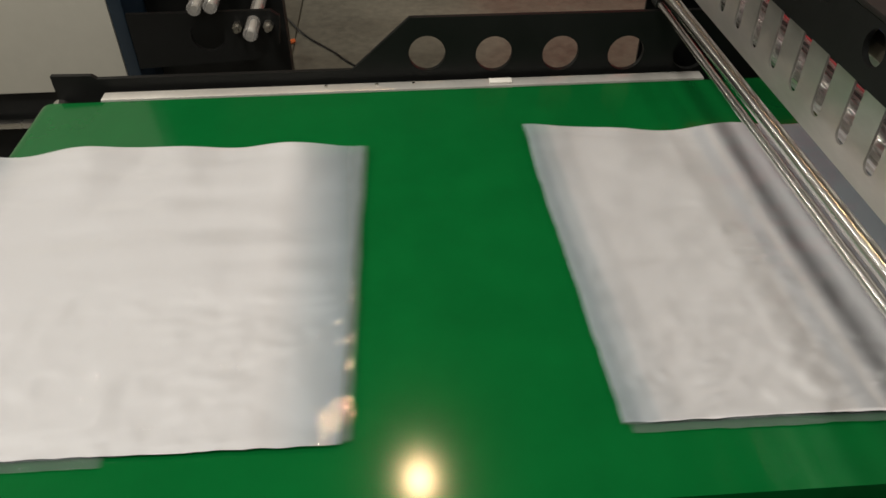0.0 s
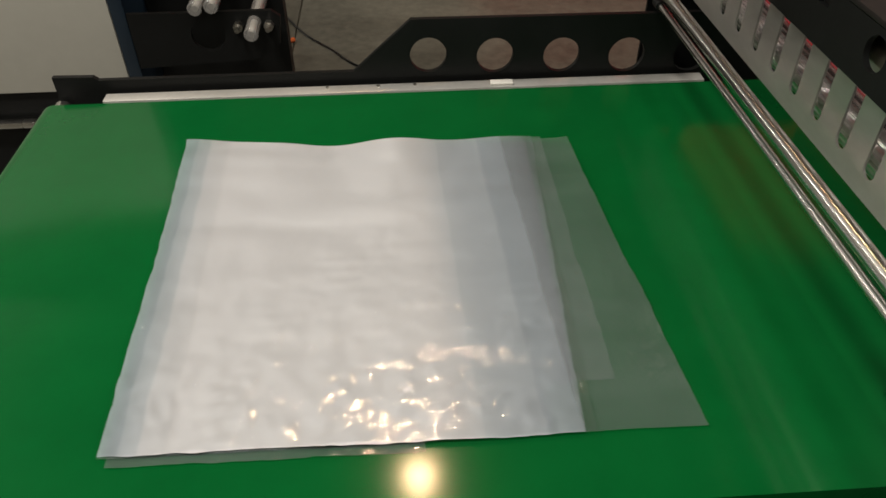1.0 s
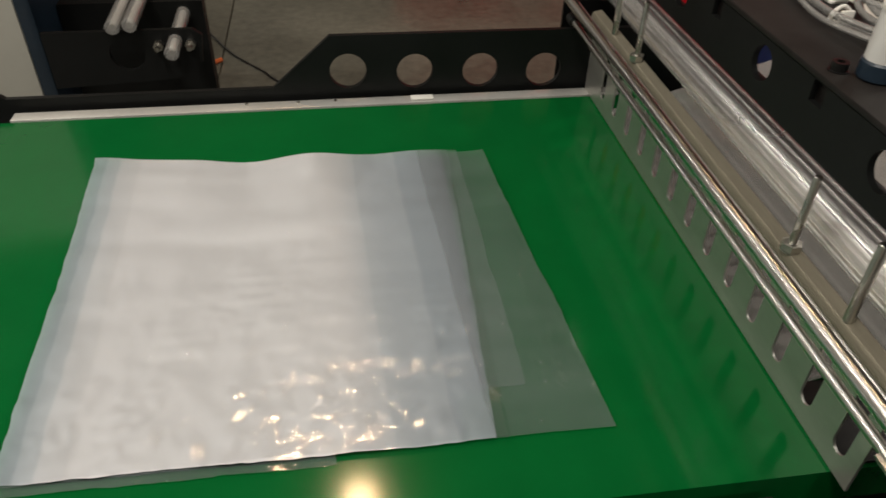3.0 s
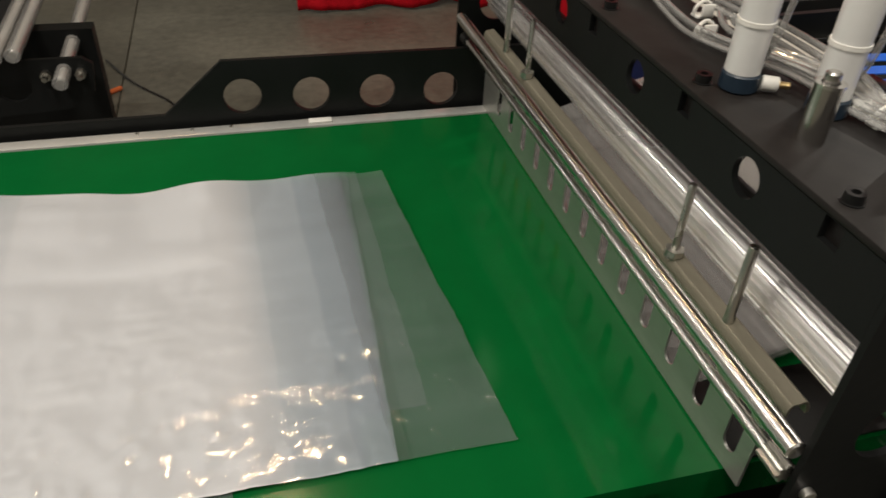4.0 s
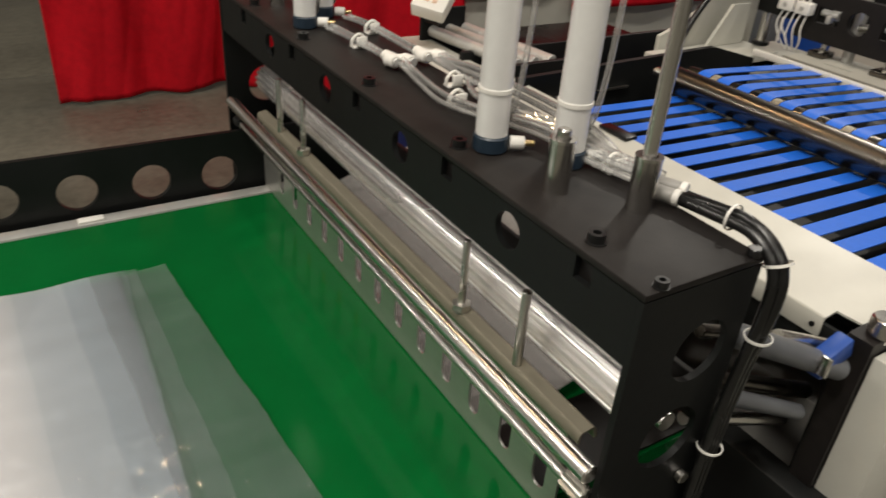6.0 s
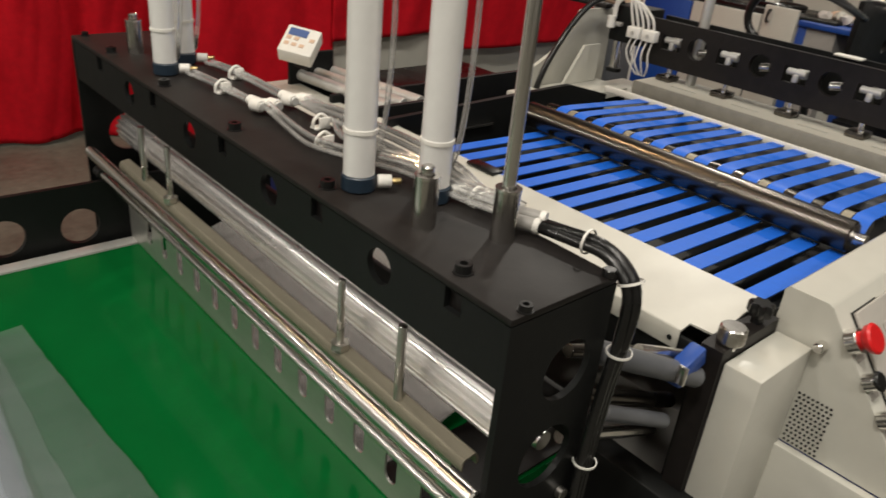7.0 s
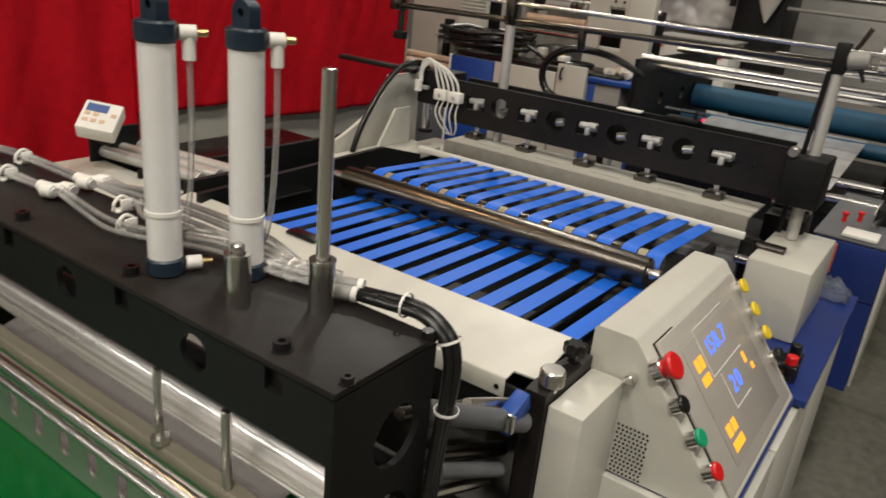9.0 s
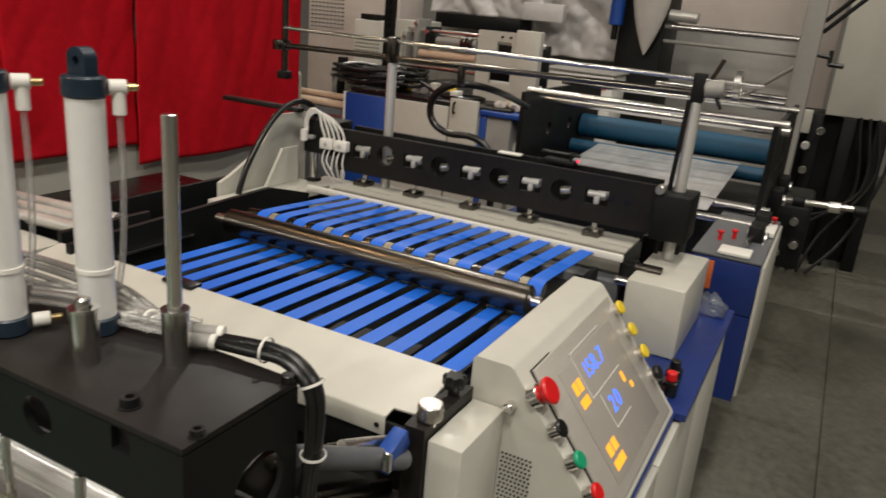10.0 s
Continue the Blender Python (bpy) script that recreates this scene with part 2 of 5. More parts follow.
def single(name, bm, mat, label, category, group="", kind=""):
    """A top-level thing of one mesh, with its origin at its base."""
    lo = Vector([min(v.co[i] for v in bm.verts) for i in range(3)])
    hi = Vector([max(v.co[i] for v in bm.verts) for i in range(3)])
    base = Vector(((lo.x + hi.x) / 2, (lo.y + hi.y) / 2, lo.z))
    bmesh.ops.translate(bm, verts=bm.verts, vec=-base)
    ob = new(name, finish(bm, name, mat))
    ob.location = base
    return tagged(ob, label, category, group, kind)


def B():
    return bmesh.new()


def box(bm, x0, x1, y0, y1, z0, z1, bevel=0.0, m=None):
    r = bmesh.ops.create_cube(bm, size=1.0)
    vs = r["verts"]
    for v in vs:
        v.co = Vector(((x0 + x1) / 2 + v.co.x * (x1 - x0), (y0 + y1) / 2 + v.co.y * (y1 - y0), (z0 + z1) / 2 + v.co.z * (z1 - z0)))
    if m is not None:
        for v in vs:
            v.co = m @ v.co
    if bevel:
        es = list({e for v in vs for e in v.link_edges})
        bmesh.ops.bevel(bm, geom=es, offset=bevel, segments=2, affect="EDGES", profile=0.5)
    return bm


def rod(bm, p0, p1, r, n=20, r2=None, chamfer=0.0):
    p0, p1 = Vector(p0), Vector(p1)
    d = p1 - p0
    q = d.to_track_quat("Z", "Y").to_matrix()
    r2 = r if r2 is None else r2
    rings = [(0, r), (1, r2)]
    L = d.length
    if chamfer:
        rings = [(0, r - chamfer), (chamfer / L, r), (1 - chamfer / L, r2), (1, r2 - chamfer)]
    loops = []
    for f, rad in rings:
        loops.append([bm.verts.new(p0 + d * f + q @ Vector((math.cos(2 * math.pi * k / n) * rad, math.sin(2 * math.pi * k / n) * rad, 0))) for k in range(n)])
    for a, b in zip(loops, loops[1:]):
        for k in range(n):
            bm.faces.new((a[k], a[(k + 1) % n], b[(k + 1) % n], b[k]))
    bm.faces.new(loops[0][::-1])
    bm.faces.new(loops[-1])
    return bm


def ring(bm, p0, p1, r_out, r_in, n=24):
    """An open sleeve with wall thickness."""
    p0, p1 = Vector(p0), Vector(p1)
    d = p1 - p0
    q = d.to_track_quat("Z", "Y").to_matrix()
    ls = []
    for f, rad in ((0, r_in), (0, r_out), (1, r_out), (1, r_in)):
        ls.append([bm.verts.new(p0 + d * f + q @ Vector((math.cos(2 * math.pi * k / n) * rad, math.sin(2 * math.pi * k / n) * rad, 0))) for k in range(n)])
    for i in range(4):
        a, b = ls[i], ls[(i + 1) % 4]
        for k in range(n):
            bm.faces.new((a[k], a[(k + 1) % n], b[(k + 1) % n], b[k]))
    return bm


def smooth_path(pts, steps=6):
    pts = [Vector(p) for p in pts]
    out = []
    ext = [pts[0] * 2 - pts[1]] + pts + [pts[-1] * 2 - pts[-2]]
    for i in range(1, len(ext) - 2):
        a, b, c, d = ext[i - 1], ext[i], ext[i + 1], ext[i + 2]
        for s in range(steps):
            t = s / steps
            out.append(0.5 * ((2 * b) + (c - a) * t + (2 * a - 5 * b + 4 * c - d) * t * t + (3 * b - a - 3 * c + d) * t ** 3))
    out.append(pts[-1])
    return out


def hose(bm, pts, r, n=10, steps=6):
    ps = smooth_path(pts, steps)
    loops = []
    up = Vector((0, 0, 1))
    prev = None
    for i, p in enumerate(ps):
        d = (ps[min(i + 1, len(ps) - 1)] - ps[max(i - 1, 0)]).normalized()
        s = d.cross(up if abs(d.z) < 0.95 else Vector((1, 0, 0)))
        if prev is not None:
            s = prev - d * prev.dot(d)
        s.normalize()
        prev = s
        u = s.cross(d)
        loops.append([bm.verts.new(p + s * math.cos(2 * math.pi * k / n) * r + u * math.sin(2 * math.pi * k / n) * r) for k in range(n)])
    for a, b in zip(loops, loops[1:]):
        for k in range(n):
            bm.faces.new((a[k], a[(k + 1) % n], b[(k + 1) % n], b[k]))
    bm.faces.new(loops[0][::-1])
    bm.faces.new(loops[-1])
    return bm


def circle2(cu, cv, r, n=24, rv=None):
    rv = r if rv is None else rv
    return [(cu + math.cos(2 * math.pi * k / n) * r, cv + math.sin(2 * math.pi * k / n) * rv) for k in range(n)]


def slot2(cu, v0, v1, w, n=8):
    """Upright slot with round ends."""
    h = w / 2
    pts = [(cu + math.cos(math.pi + math.pi * k / n) * h, v0 + h + math.sin(math.pi + math.pi * k / n) * h) for k in range(n + 1)]
    pts += [(cu + math.cos(math.pi * k / n) * h, v1 - h + math.sin(math.pi * k / n) * h) for k in range(n + 1)]
    return pts


def rect2(u0, u1, v0, v1):
    return [(u0, v0), (u1, v0), (u1, v1), (u0, v1)]


def plate(bm, outer, holes, axis, w0, w1):
    """A plate with real openings: outline and holes in its plane, thickness from w0 to w1 along the axis."""
    def at(u, v, w):
        return {"x": (w, u, v), "y": (u, w, v), "z": (u, v, w)}[axis]
    t = bmesh.new()
    es = []
    for loop in [outer] + holes:
        vs = [t.verts.new(at(u, v, w0)) for u, v in loop]
        es += [t.edges.new((vs[k], vs[(k + 1) % len(vs)])) for k in range(len(vs))]
    bmesh.ops.triangle_fill(t, use_beauty=True, use_dissolve=False, edges=es)
    ext = bmesh.ops.extrude_face_region(t, geom=list(t.faces))
    d = Vector(at(0, 0, w1)) - Vector(at(0, 0, w0))
    bmesh.ops.translate(t, verts=[g for g in ext["geom"] if isinstance(g, bmesh.types.BMVert)], vec=d)
    me = bpy.data.meshes.new("tmp")
    t.to_mesh(me)
    t.free()
    bm.from_mesh(me)
    bpy.data.meshes.remove(me)
    return bm


def hexa(bm, c, r, h, axis=(0, 0, 1)):
    c = Vector(c)
    return rod(bm, c, c + Vector(axis) * h, r, n=6)


def sheet(bm, x0, x1, y0, y1, nx, ny, height):
    """A grid over the plan whose height is a function of the place."""
    g = [[bm.verts.new((x0 + (x1 - x0) * i / nx, y0 + (y1 - y0) * j / ny, height(i / nx, j / ny))) for j in range(ny + 1)] for i in range(nx + 1)]
    for i in range(nx):
        for j in range(ny):
            bm.faces.new((g[i][j], g[i + 1][j], g[i + 1][j + 1], g[i][j + 1]))
    return bm


# ---- hall ----
def hall():
    slabs = tagged(new("floor"), "worn grey concrete floor with slab joints", "floor", kind="structure")
    bm = box(B(), -9, 12, -8, 11, -0.2, -0.012)
    part("bedding", bm, FLOOR, slabs)
    xs = [-9, -5.2, -2.6, 0.0, 2.9, 5.75, 8.6, 12]
    ys = [-8, -5, -2.2, 0.37, 3.1, 5.9, 8.4, 11]
    for a, b in zip(xs, xs[1:]):
        for c, d in zip(ys, ys[1:]):
            part("slab", box(B(), a + 0.004, b - 0.004, c + 0.004, d - 0.004, -0.012, 0.0, 0.003), FLOOR, slabs)
    # Assumed walls and unseen roof, added to enclose the lamps and bounce their light.
    for name, dims in (("wall_north", (-9, 12, 11, 11.2)), ("wall_south", (-9, 12, -8.2, -8)), ("wall_west", (-9.2, -9, -8.2, 11.2)), ("wall_east", (12, 12.2, -8.2, 11.2))):
        ob = new(name, finish(box(B(), dims[0], dims[1], dims[2], dims[3], -0.2, 6.6), name, WALLM))
        tagged(ob, "plain pale hall wall added to bounce the lamp light", "wall", kind="structure")
    ob = new("ceiling", finish(box(B(), -9.2, 12.2, -8.2, 11.2, 6.6, 6.8), "ceiling", CEILM))
    tagged(ob, "plain grey unseen roof added to close the hall", "ceiling", kind="structure")


hall()

# ---- green belt conveyor ----
BELT_Z, BX0, BX1, BY0, BY1 = 0.85, -0.215, 1.44, 1.172, 2.172


def belt_conveyor():
    c = thing("belt_conveyor", (0.5, 1.7, 0), "black framed delivery conveyor with a glossy green belt", "conveyor")
    r = 0.032
    prof = []
    for k in range(13):
        a = math.pi / 2 + math.pi * k / 12
        prof.append((BX0 + math.cos(a) * r, BELT_Z - r + math.sin(a) * r))
    for k in range(13):
        a = -math.pi / 2 + math.pi * k / 12
        prof.append((BX1 - r + math.cos(a) * r, BELT_Z - r + math.sin(a) * r))
    bm = B()
    outer = [[bm.verts.new((x, y, z)) for x, z in prof] for y in (BY0, BY1)]
    n = len(prof)
    for k in range(n):
        bm.faces.new((outer[0][k], outer[0][(k + 1) % n], outer[1][(k + 1) % n], outer[1][k]))
    bm.faces.new(outer[0])
    bm.faces.new(outer[1][::-1])
    part("belt", bm, GREEN, c, "glossy green PVC belt")
    for x in (BX0, BX1 - r):
        part("drive_roller", rod(B(), (x, BY0 - 0.02, BELT_Z - r), (x, BY1 + 0.045, BELT_Z - r), 0.02, 20, chamfer=0.003), CHROME, c)
    part("edge_strip", box(B(), -0.115, 1.19, BY1 + 0.004, BY1 + 0.038, 0.8, 0.853, 0.002), DULL, c, "pale aluminium edge strip")
    part("clip", box(B(), 0.715, 0.765, BY1 + 0.01, BY1 + 0.03, 0.8535, 0.858, 0.0015), WHITE, c)
    # far side plate with a raised end and lightening holes
    out = [(-0.225, 0.72), (1.475, 0.72), (1.475, 0.985), (0.546, 0.99), (0.418, 0.876), (-0.13, 0.876), (-0.14, 0.884), (-0.225, 0.886)]
    holes = [circle2(x, z, 0.04, 28) for x, z in ((0.582, 0.909), (0.728, 0.903), (0.875, 0.899), (1.021, 0.894), (1.168, 0.89))]
    part("side_plate", plate(B(), out, holes, "y", 2.226, 2.238), BLACK, c, "black steel side plate with five round holes")
    out = [(-0.225, 0.7), (1.03, 0.7), (1.03, 0.851), (-0.225, 0.851)]
    part("near_side_plate", plate(B(), out, [], "y", 1.136, 1.148), BLACK, c)
    bm = B()
    for k in range(60):
        box(bm, 0.5 + k * 0.0088, 0.504 + k * 0.0088, 1.137, 1.147, 0.851, 0.8535)
    part("ribbed_edge", bm, BLACK, c, "ribbed black edge trim")
    part("table_plate", box(B(), -0.15, 1.36, BY0 + 0.02, BY1 - 0.02, 0.79, 0.812), DULL, c)
    for x in (-0.12, 0.9):
        for y in (1.15, 2.2):
            part("leg", box(B(), x - 0.03, x + 0.03, y - 0.025, y + 0.025, 0.0, 0.79, 0.004), BLACK, c)
    for x in (-0.12, 0.9):
        part("crossbar", box(B(), x - 0.02, x + 0.02, 1.175, 2.175, 0.3, 0.36, 0.004), BLACK, c)
    for x, z in ((0.36, 0.862), (0.47, 0.862), (0.55, 0.862)):
        part("screw", hexa(B(), (x, 2.198, 0.853), 0.004, 0.003), ZINC, c)
    # Added dark plate: darkens the belt's near end where the beam shades it.
    part("edge_shade_plate", box(B(), 1.135, 1.435, 1.176, 1.308, 0.8525, 0.857, 0.001), BLACKTOP, c, "dark plate over the belt edge, standing in for shade")


belt_conveyor()


# ---- bags ----
def bag_stack(label, seed, fanned):
    """Fanned bundle of clear film bags; space: origin at the leading far corner's plan, on the belt."""
    ob = thing("bag_stack", (0, 0, 0), label, "plastic bags", "bag stacks")
    rnd = random.Random(seed)

    def ripple(u, v, k):
        x, y = u, v
        w = 0.006 * (max(0.0, v - 0.55) / 0.45) ** 2 * (1.3 + math.sin(u * 17 + seed) + 0.6 * math.sin(u * 31 + 2))
        w += 0.0026 * noise.noise(Vector((x * 2.2, y * 15, seed))) * (0.25 + 0.75 * v) + 0.0009 * noise.noise(Vector((x * 14, y * 14, seed + 3)))
        w += 0.0035 * (1 + noise.noise(Vector((x * 2.2, y * 5, seed + 7)))) * (0.3 + 0.7 * min(1, v * 3))
        # crumpled film, mostly towards the near edge
        much = (0.12 + 0.88 * max(0.0, min(1.0, 1.15 - 1.5 * v))) * (0.75 + 1.8 * max(0.0, 0.25 + noise.noise(Vector((x * 4.5, y * 4.5, seed + 31)))))
        w += 0.75 * much * (0.0022 * abs(noise.noise(Vector((x * 19, y * 27, seed + 11)))) + 0.0019 * abs(noise.noise(Vector((x * 44 + y * 14, y * 50, seed + 13)))))
        return w + 0.001 * k + 0.0004 * noise.noise(Vector((x * 9, y * 9, seed + 20 + k)))

    # leading edge, trailing edge, slant of the trailing edge, near edge, film
    if fanned:
        layers = [(0.01, 0.42, 0.0, 1.258, 2), (0.14, 0.728, 0.05, 1.271, 1), (0.3, 0.678, 0.0, 1.352, 1), (0.0, 0.648, -0.03, 1.272, 1), (0.2, 0.6, -0.02, 1.28, 1), (0.0, 0.66, -0.04, 1.27, 0), (0.002, 0.655, -0.02, 1.272, 3)]
    else:
        layers = [(0.015, 0.42, 0.0, 1.258, 2), (0.1, 0.735, -0.02, 1.271, 1), (0.0, 0.73, -0.01, 1.272, 1), (0.0, 0.725, -0.02, 1.272, 0), (0.002, 0.735, -0.02, 1.272, 3)]
    for k, (a, b, skew, near, film) in enumerate(layers):
        bm = B()
        nx, ny = (50, 4) if film == 2 else (96, 88)
        far = 1.3 if film == 2 else 1.965 + rnd.uniform(-0.004, 0.004)
        verts = [[None] * (ny + 1) for _ in range(nx + 1)]
        for i in range(nx + 1):
            for j in range(ny + 1):
                u, v = i / nx, j / ny
                y = near + (far - near) * v
                w = (y - 1.27) / 0.705
                x = a + (b - a) * u + skew * (1 - w) * u + 0.022 * (1 - w) * (1 - u)
                x += 0.0025 * noise.noise(Vector((w * 7, k, seed + 5))) + 0.0012 * noise.noise(Vector((w * 30, k, seed + 6)))
                y += (0.003 * noise.noise(Vector((x * 7, k, seed))) + 0.0014 * noise.noise(Vector((x * 40, k, seed)))) * (1 - v)
                y += (0.008 * math.sin(x * 11 + seed) - 0.03 * x) * v + (0.004 - 0.012 * x) * (1 - v) * (film != 1)
                verts[i][j] = bm.verts.new((x, y, BELT_Z + 0.0015 + ripple(x, max(w, 0), k)))
        for i in range(nx):
            for j in range(ny):
                bm.faces.new((verts[i][j], verts[i + 1][j], verts[i + 1][j + 1], verts[i][j + 1]))
        part(("bag_body", "bag", "flap", "bag")[film], bm, (FILM_FANNED if fanned else FILM_SQUARE) if film == 0 else FILM_GLOSS if film == 3 else FILM_TOP, ob, ("milky white stacked film", "clear thin film bag", "", "crumpled clear film bag")[film])
    return ob


bags_out = bag_stack("fanned stack of clear plastic bags sliding off the green belt", 4, False)
bags_in = bag_stack("fanned stack of clear plastic bags on the green belt", 1, True)


def waiting_bag(k):
    """One thin bag that slides under the beam and stops behind the presser; origin at its leading edge."""
    bm = B()
    nx, ny = 26, 44
    near, far = 1.315 - 0.004 * (k % 3), 2.1 + 0.003 * (k % 2)
    g = []
    for i in range(nx + 1):
        row = []
        for j in range(ny + 1):
            x, y = 0.004 * (k % 2) + 0.47 * i / nx, near + (far - near) * j / ny
            z = 0.0012 * k + 0.3 * max(0.0, x - 0.03) + 0.0022 * abs(noise.noise(Vector((x * 9, y * 14, k)))) + 0.0012 * abs(noise.noise(Vector((x * 30, y * 30, k + 5))))
            row.append(bm.verts.new((x, y, z)))
        g.append(row)
    for i in range(nx):
        for j in range(ny):
            bm.faces.new((g[i][j], g[i + 1][j], g[i + 1][j + 1], g[i][j + 1]))
    ob = new("plastic_bag", finish(bm, "plastic_bag", FILM_THIN))
    return tagged(ob, "thin milky plastic bag sliding under the black beam", "plastic bag", "bags behind the presser")


waiting_bags = [waiting_bag(k) for k in range(6)]

# ---- gantry beam over the belt ----
GX0, GX1, GY0, GY1, GZ = 1.076, 1.238, 1.046, 2.312, 1.276


def cross_beam():
    g = thing("cross_beam", (1.157, 1.68, 0), "black steel box beam bridging the green conveyor", "machine beam")
    part("top_plate", box(B(), GX0, GX1, GY0, GY1, GZ - 0.008, GZ, 0.0015), BLACKTOP, g)
    holes = [circle2(1.253 + 0.2515 * k, 1.236, 0.0225, 28) for k in range(4)]
    holes += [rect2(1.115 + 0.2565 * k, 1.141 + 0.2565 * k, 1.241, 1.2665) for k in range(5)]
    part("front_plate", plate(B(), rect2(GY0 + 0.009, GY1 - 0.009, 1.19, GZ - 0.009), [h for h in holes], "x", GX0 + 0.001, GX0 + 0.009), BLACK, g, "black plate with round and square cut-outs")
    for k in range(4):
        y = 1.115 + 0.2565 * k
        part("tab", box(B(), GX0 + 0.0095, GX0 + 0.0125, y - 0.002, y + 0.028, 1.239, 1.2665, 0.0008), BLACKTOP, g, "plate behind a square cut-out")
    part("inner_rail", box(B(), 1.214, 1.224, GY0 + 0.009, GY1 - 0.009, 1.06, 1.115, 0.002), BLACKTOP, g, "dark rail behind the polished bar")
    part("back_plate", plate(B(), rect2(GY0 + 0.009, GY1 - 0.009, 1.19, GZ - 0.009), [], "x", GX1 - 0.009, GX1 - 0.001), GREY, g)
    for y0, y1 in ((GY0, GY0 + 0.008), (GY1 - 0.008, GY1)):
        out = [(GX0, 0.72), (GX1 + 0.03, 0.72), (GX1 + 0.03, 0.98), (GX1, 1.06), (GX1, GZ - 0.009), (GX0, GZ - 0.009)]
        hs = [circle2(1.178, 1.178, 0.038, 28), circle2(1.168, 1.062, 0.042, 28)]
        part("end_plate", plate(B(), out, hs, "y", y0, y1), BLACK, g, "black end plate with two large holes")
    for y0, y1 in ((GY0 - 0.03, GY0 + 0.06), (GY1 - 0.06, GY1 + 0.03)):
        part("upright", box(B(), GX0 + 0.02, GX1 + 0.02, y0, y1, 0.0, 0.72, 0.004), BLACK, g)
    for y in (1.052, 1.141, 1.396, 1.645, 1.9, 2.15, 2.3):
        big = 0.0092 if 1.06 < y < 2.25 else 0.0068
        bm = ring(B(), (1.1, y, GZ), (1.1, y, GZ + big * 1.15), big, big * 0.5, 6 * 4)
        rod(bm, (1.1, y, GZ), (1.1, y, GZ + big * 0.5), big * 0.52, 12)
        b = part("bolt", bm, RUBBER, g)
        part("washer", ring(B(), (1.1, y, GZ), (1.1, y, GZ + 0.0012), big * 1.25, big, 24), RUBBER, b)
    for y in (1.052, 1.2):
        part("bolt", rod(B(), (1.228, y, GZ), (1.228, y, GZ + 0.009), 0.0075, 18, chamfer=0.001), RUBBER, g)
    for x, z in ((1.095, 0.985), (1.21, 0.985)):
        part("bolt", rod(B(), (x, GY0, z), (x, GY0 - 0.009, z), 0.008, 18, chamfer=0.001), ZINC, g)


cross_beam()


def smooth_bar():
    """Ribbed, polished bar under the beam."""
    t = thing("polished_bar", (1.17, 1.68, 1.06), "polished ribbed metal bar under the black beam", "metal bar")

    def section(r0, rib):
        pts = []
        for k in range(360):
            a = 2 * math.pi * k / 360
            # raised ribs on the side towards the belt
            r = r0 + (rib * min(1.0, max(0.0, 2.2 * math.sin((k - 84) * math.pi / 10) + 0.9)) if 84 <= k < 264 else 0)
            pts.append((1.175 + math.cos(a) * r * 0.95, 1.073 + math.sin(a) * r))
        return pts

    for name, pts, y0, y1, mat in (("extrusion", section(0.032, 0.005), GY0 + 0.042, GY1 - 0.012, BARMET), ("end_cap", section(0.033, 0), GY0 + 0.034, GY0 + 0.0415, BLACK)):
        bm = B()
        a = [bm.verts.new((x, y0, z)) for x, z in pts]
        b = [bm.verts.new((x, y1, z)) for x, z in pts]
        n = len(pts)
        for k in range(n):
            bm.faces.new((a[k], a[(k + 1) % n], b[(k + 1) % n], b[k]))
        bm.faces.new(a)
        bm.faces.new(b[::-1])
        part(name, bm, mat, t)
    part("inner_shaft", rod(B(), (1.175, GY0 + 0.01, 1.073), (1.175, GY0 + 0.0335, 1.073), 0.012, 16), STEEL, t)


smooth_bar()


def guide_rods():
    single("guide_rod", rod(B(), (1.07, GY0 + 0.009, 1.043), (1.068, 2.255, 1.047), 0.0115, 24, chamfer=0.002), GROUND, "thick polished steel rod across the green belt", "steel rod", "rods across the belt")
    t = thing("guide_rod", (1.074, 1.7, 1.0), "thin polished steel rod with a grooved end collar", "steel rod", "rods across the belt")
    part("shaft", rod(B(), (1.071, GY0 + 0.03, 1.008), (1.077, 2.25, 1.004), 0.0072, 18), GROUND, t)
    bm = B()
    prof = [(1.071 + r * math.sin(a), 1.008 + r * math.cos(a)) for k in range(28) for a, r in ((2 * math.pi * k / 28, 0.0125 if k % 4 < 2 else 0.009),)]
    ends = [[bm.verts.new((x, y, z)) for x, z in prof] for y in (GY0 + 0.009, GY0 + 0.043)]
    for k in range(28):
        bm.faces.new((ends[0][k], ends[0][(k + 1) % 28], ends[1][(k + 1) % 28], ends[1][k]))
    bm.faces.new(ends[0])
    bm.faces.new(ends[1][::-1])
    part("collar", bm, ZINC, t)
    bm = rod(B(), (1.077, 2.22, 1.004), (1.077, 2.25, 1.004), 0.011, 18)
    part("collar", bm, BLACK, t)


guide_rods()


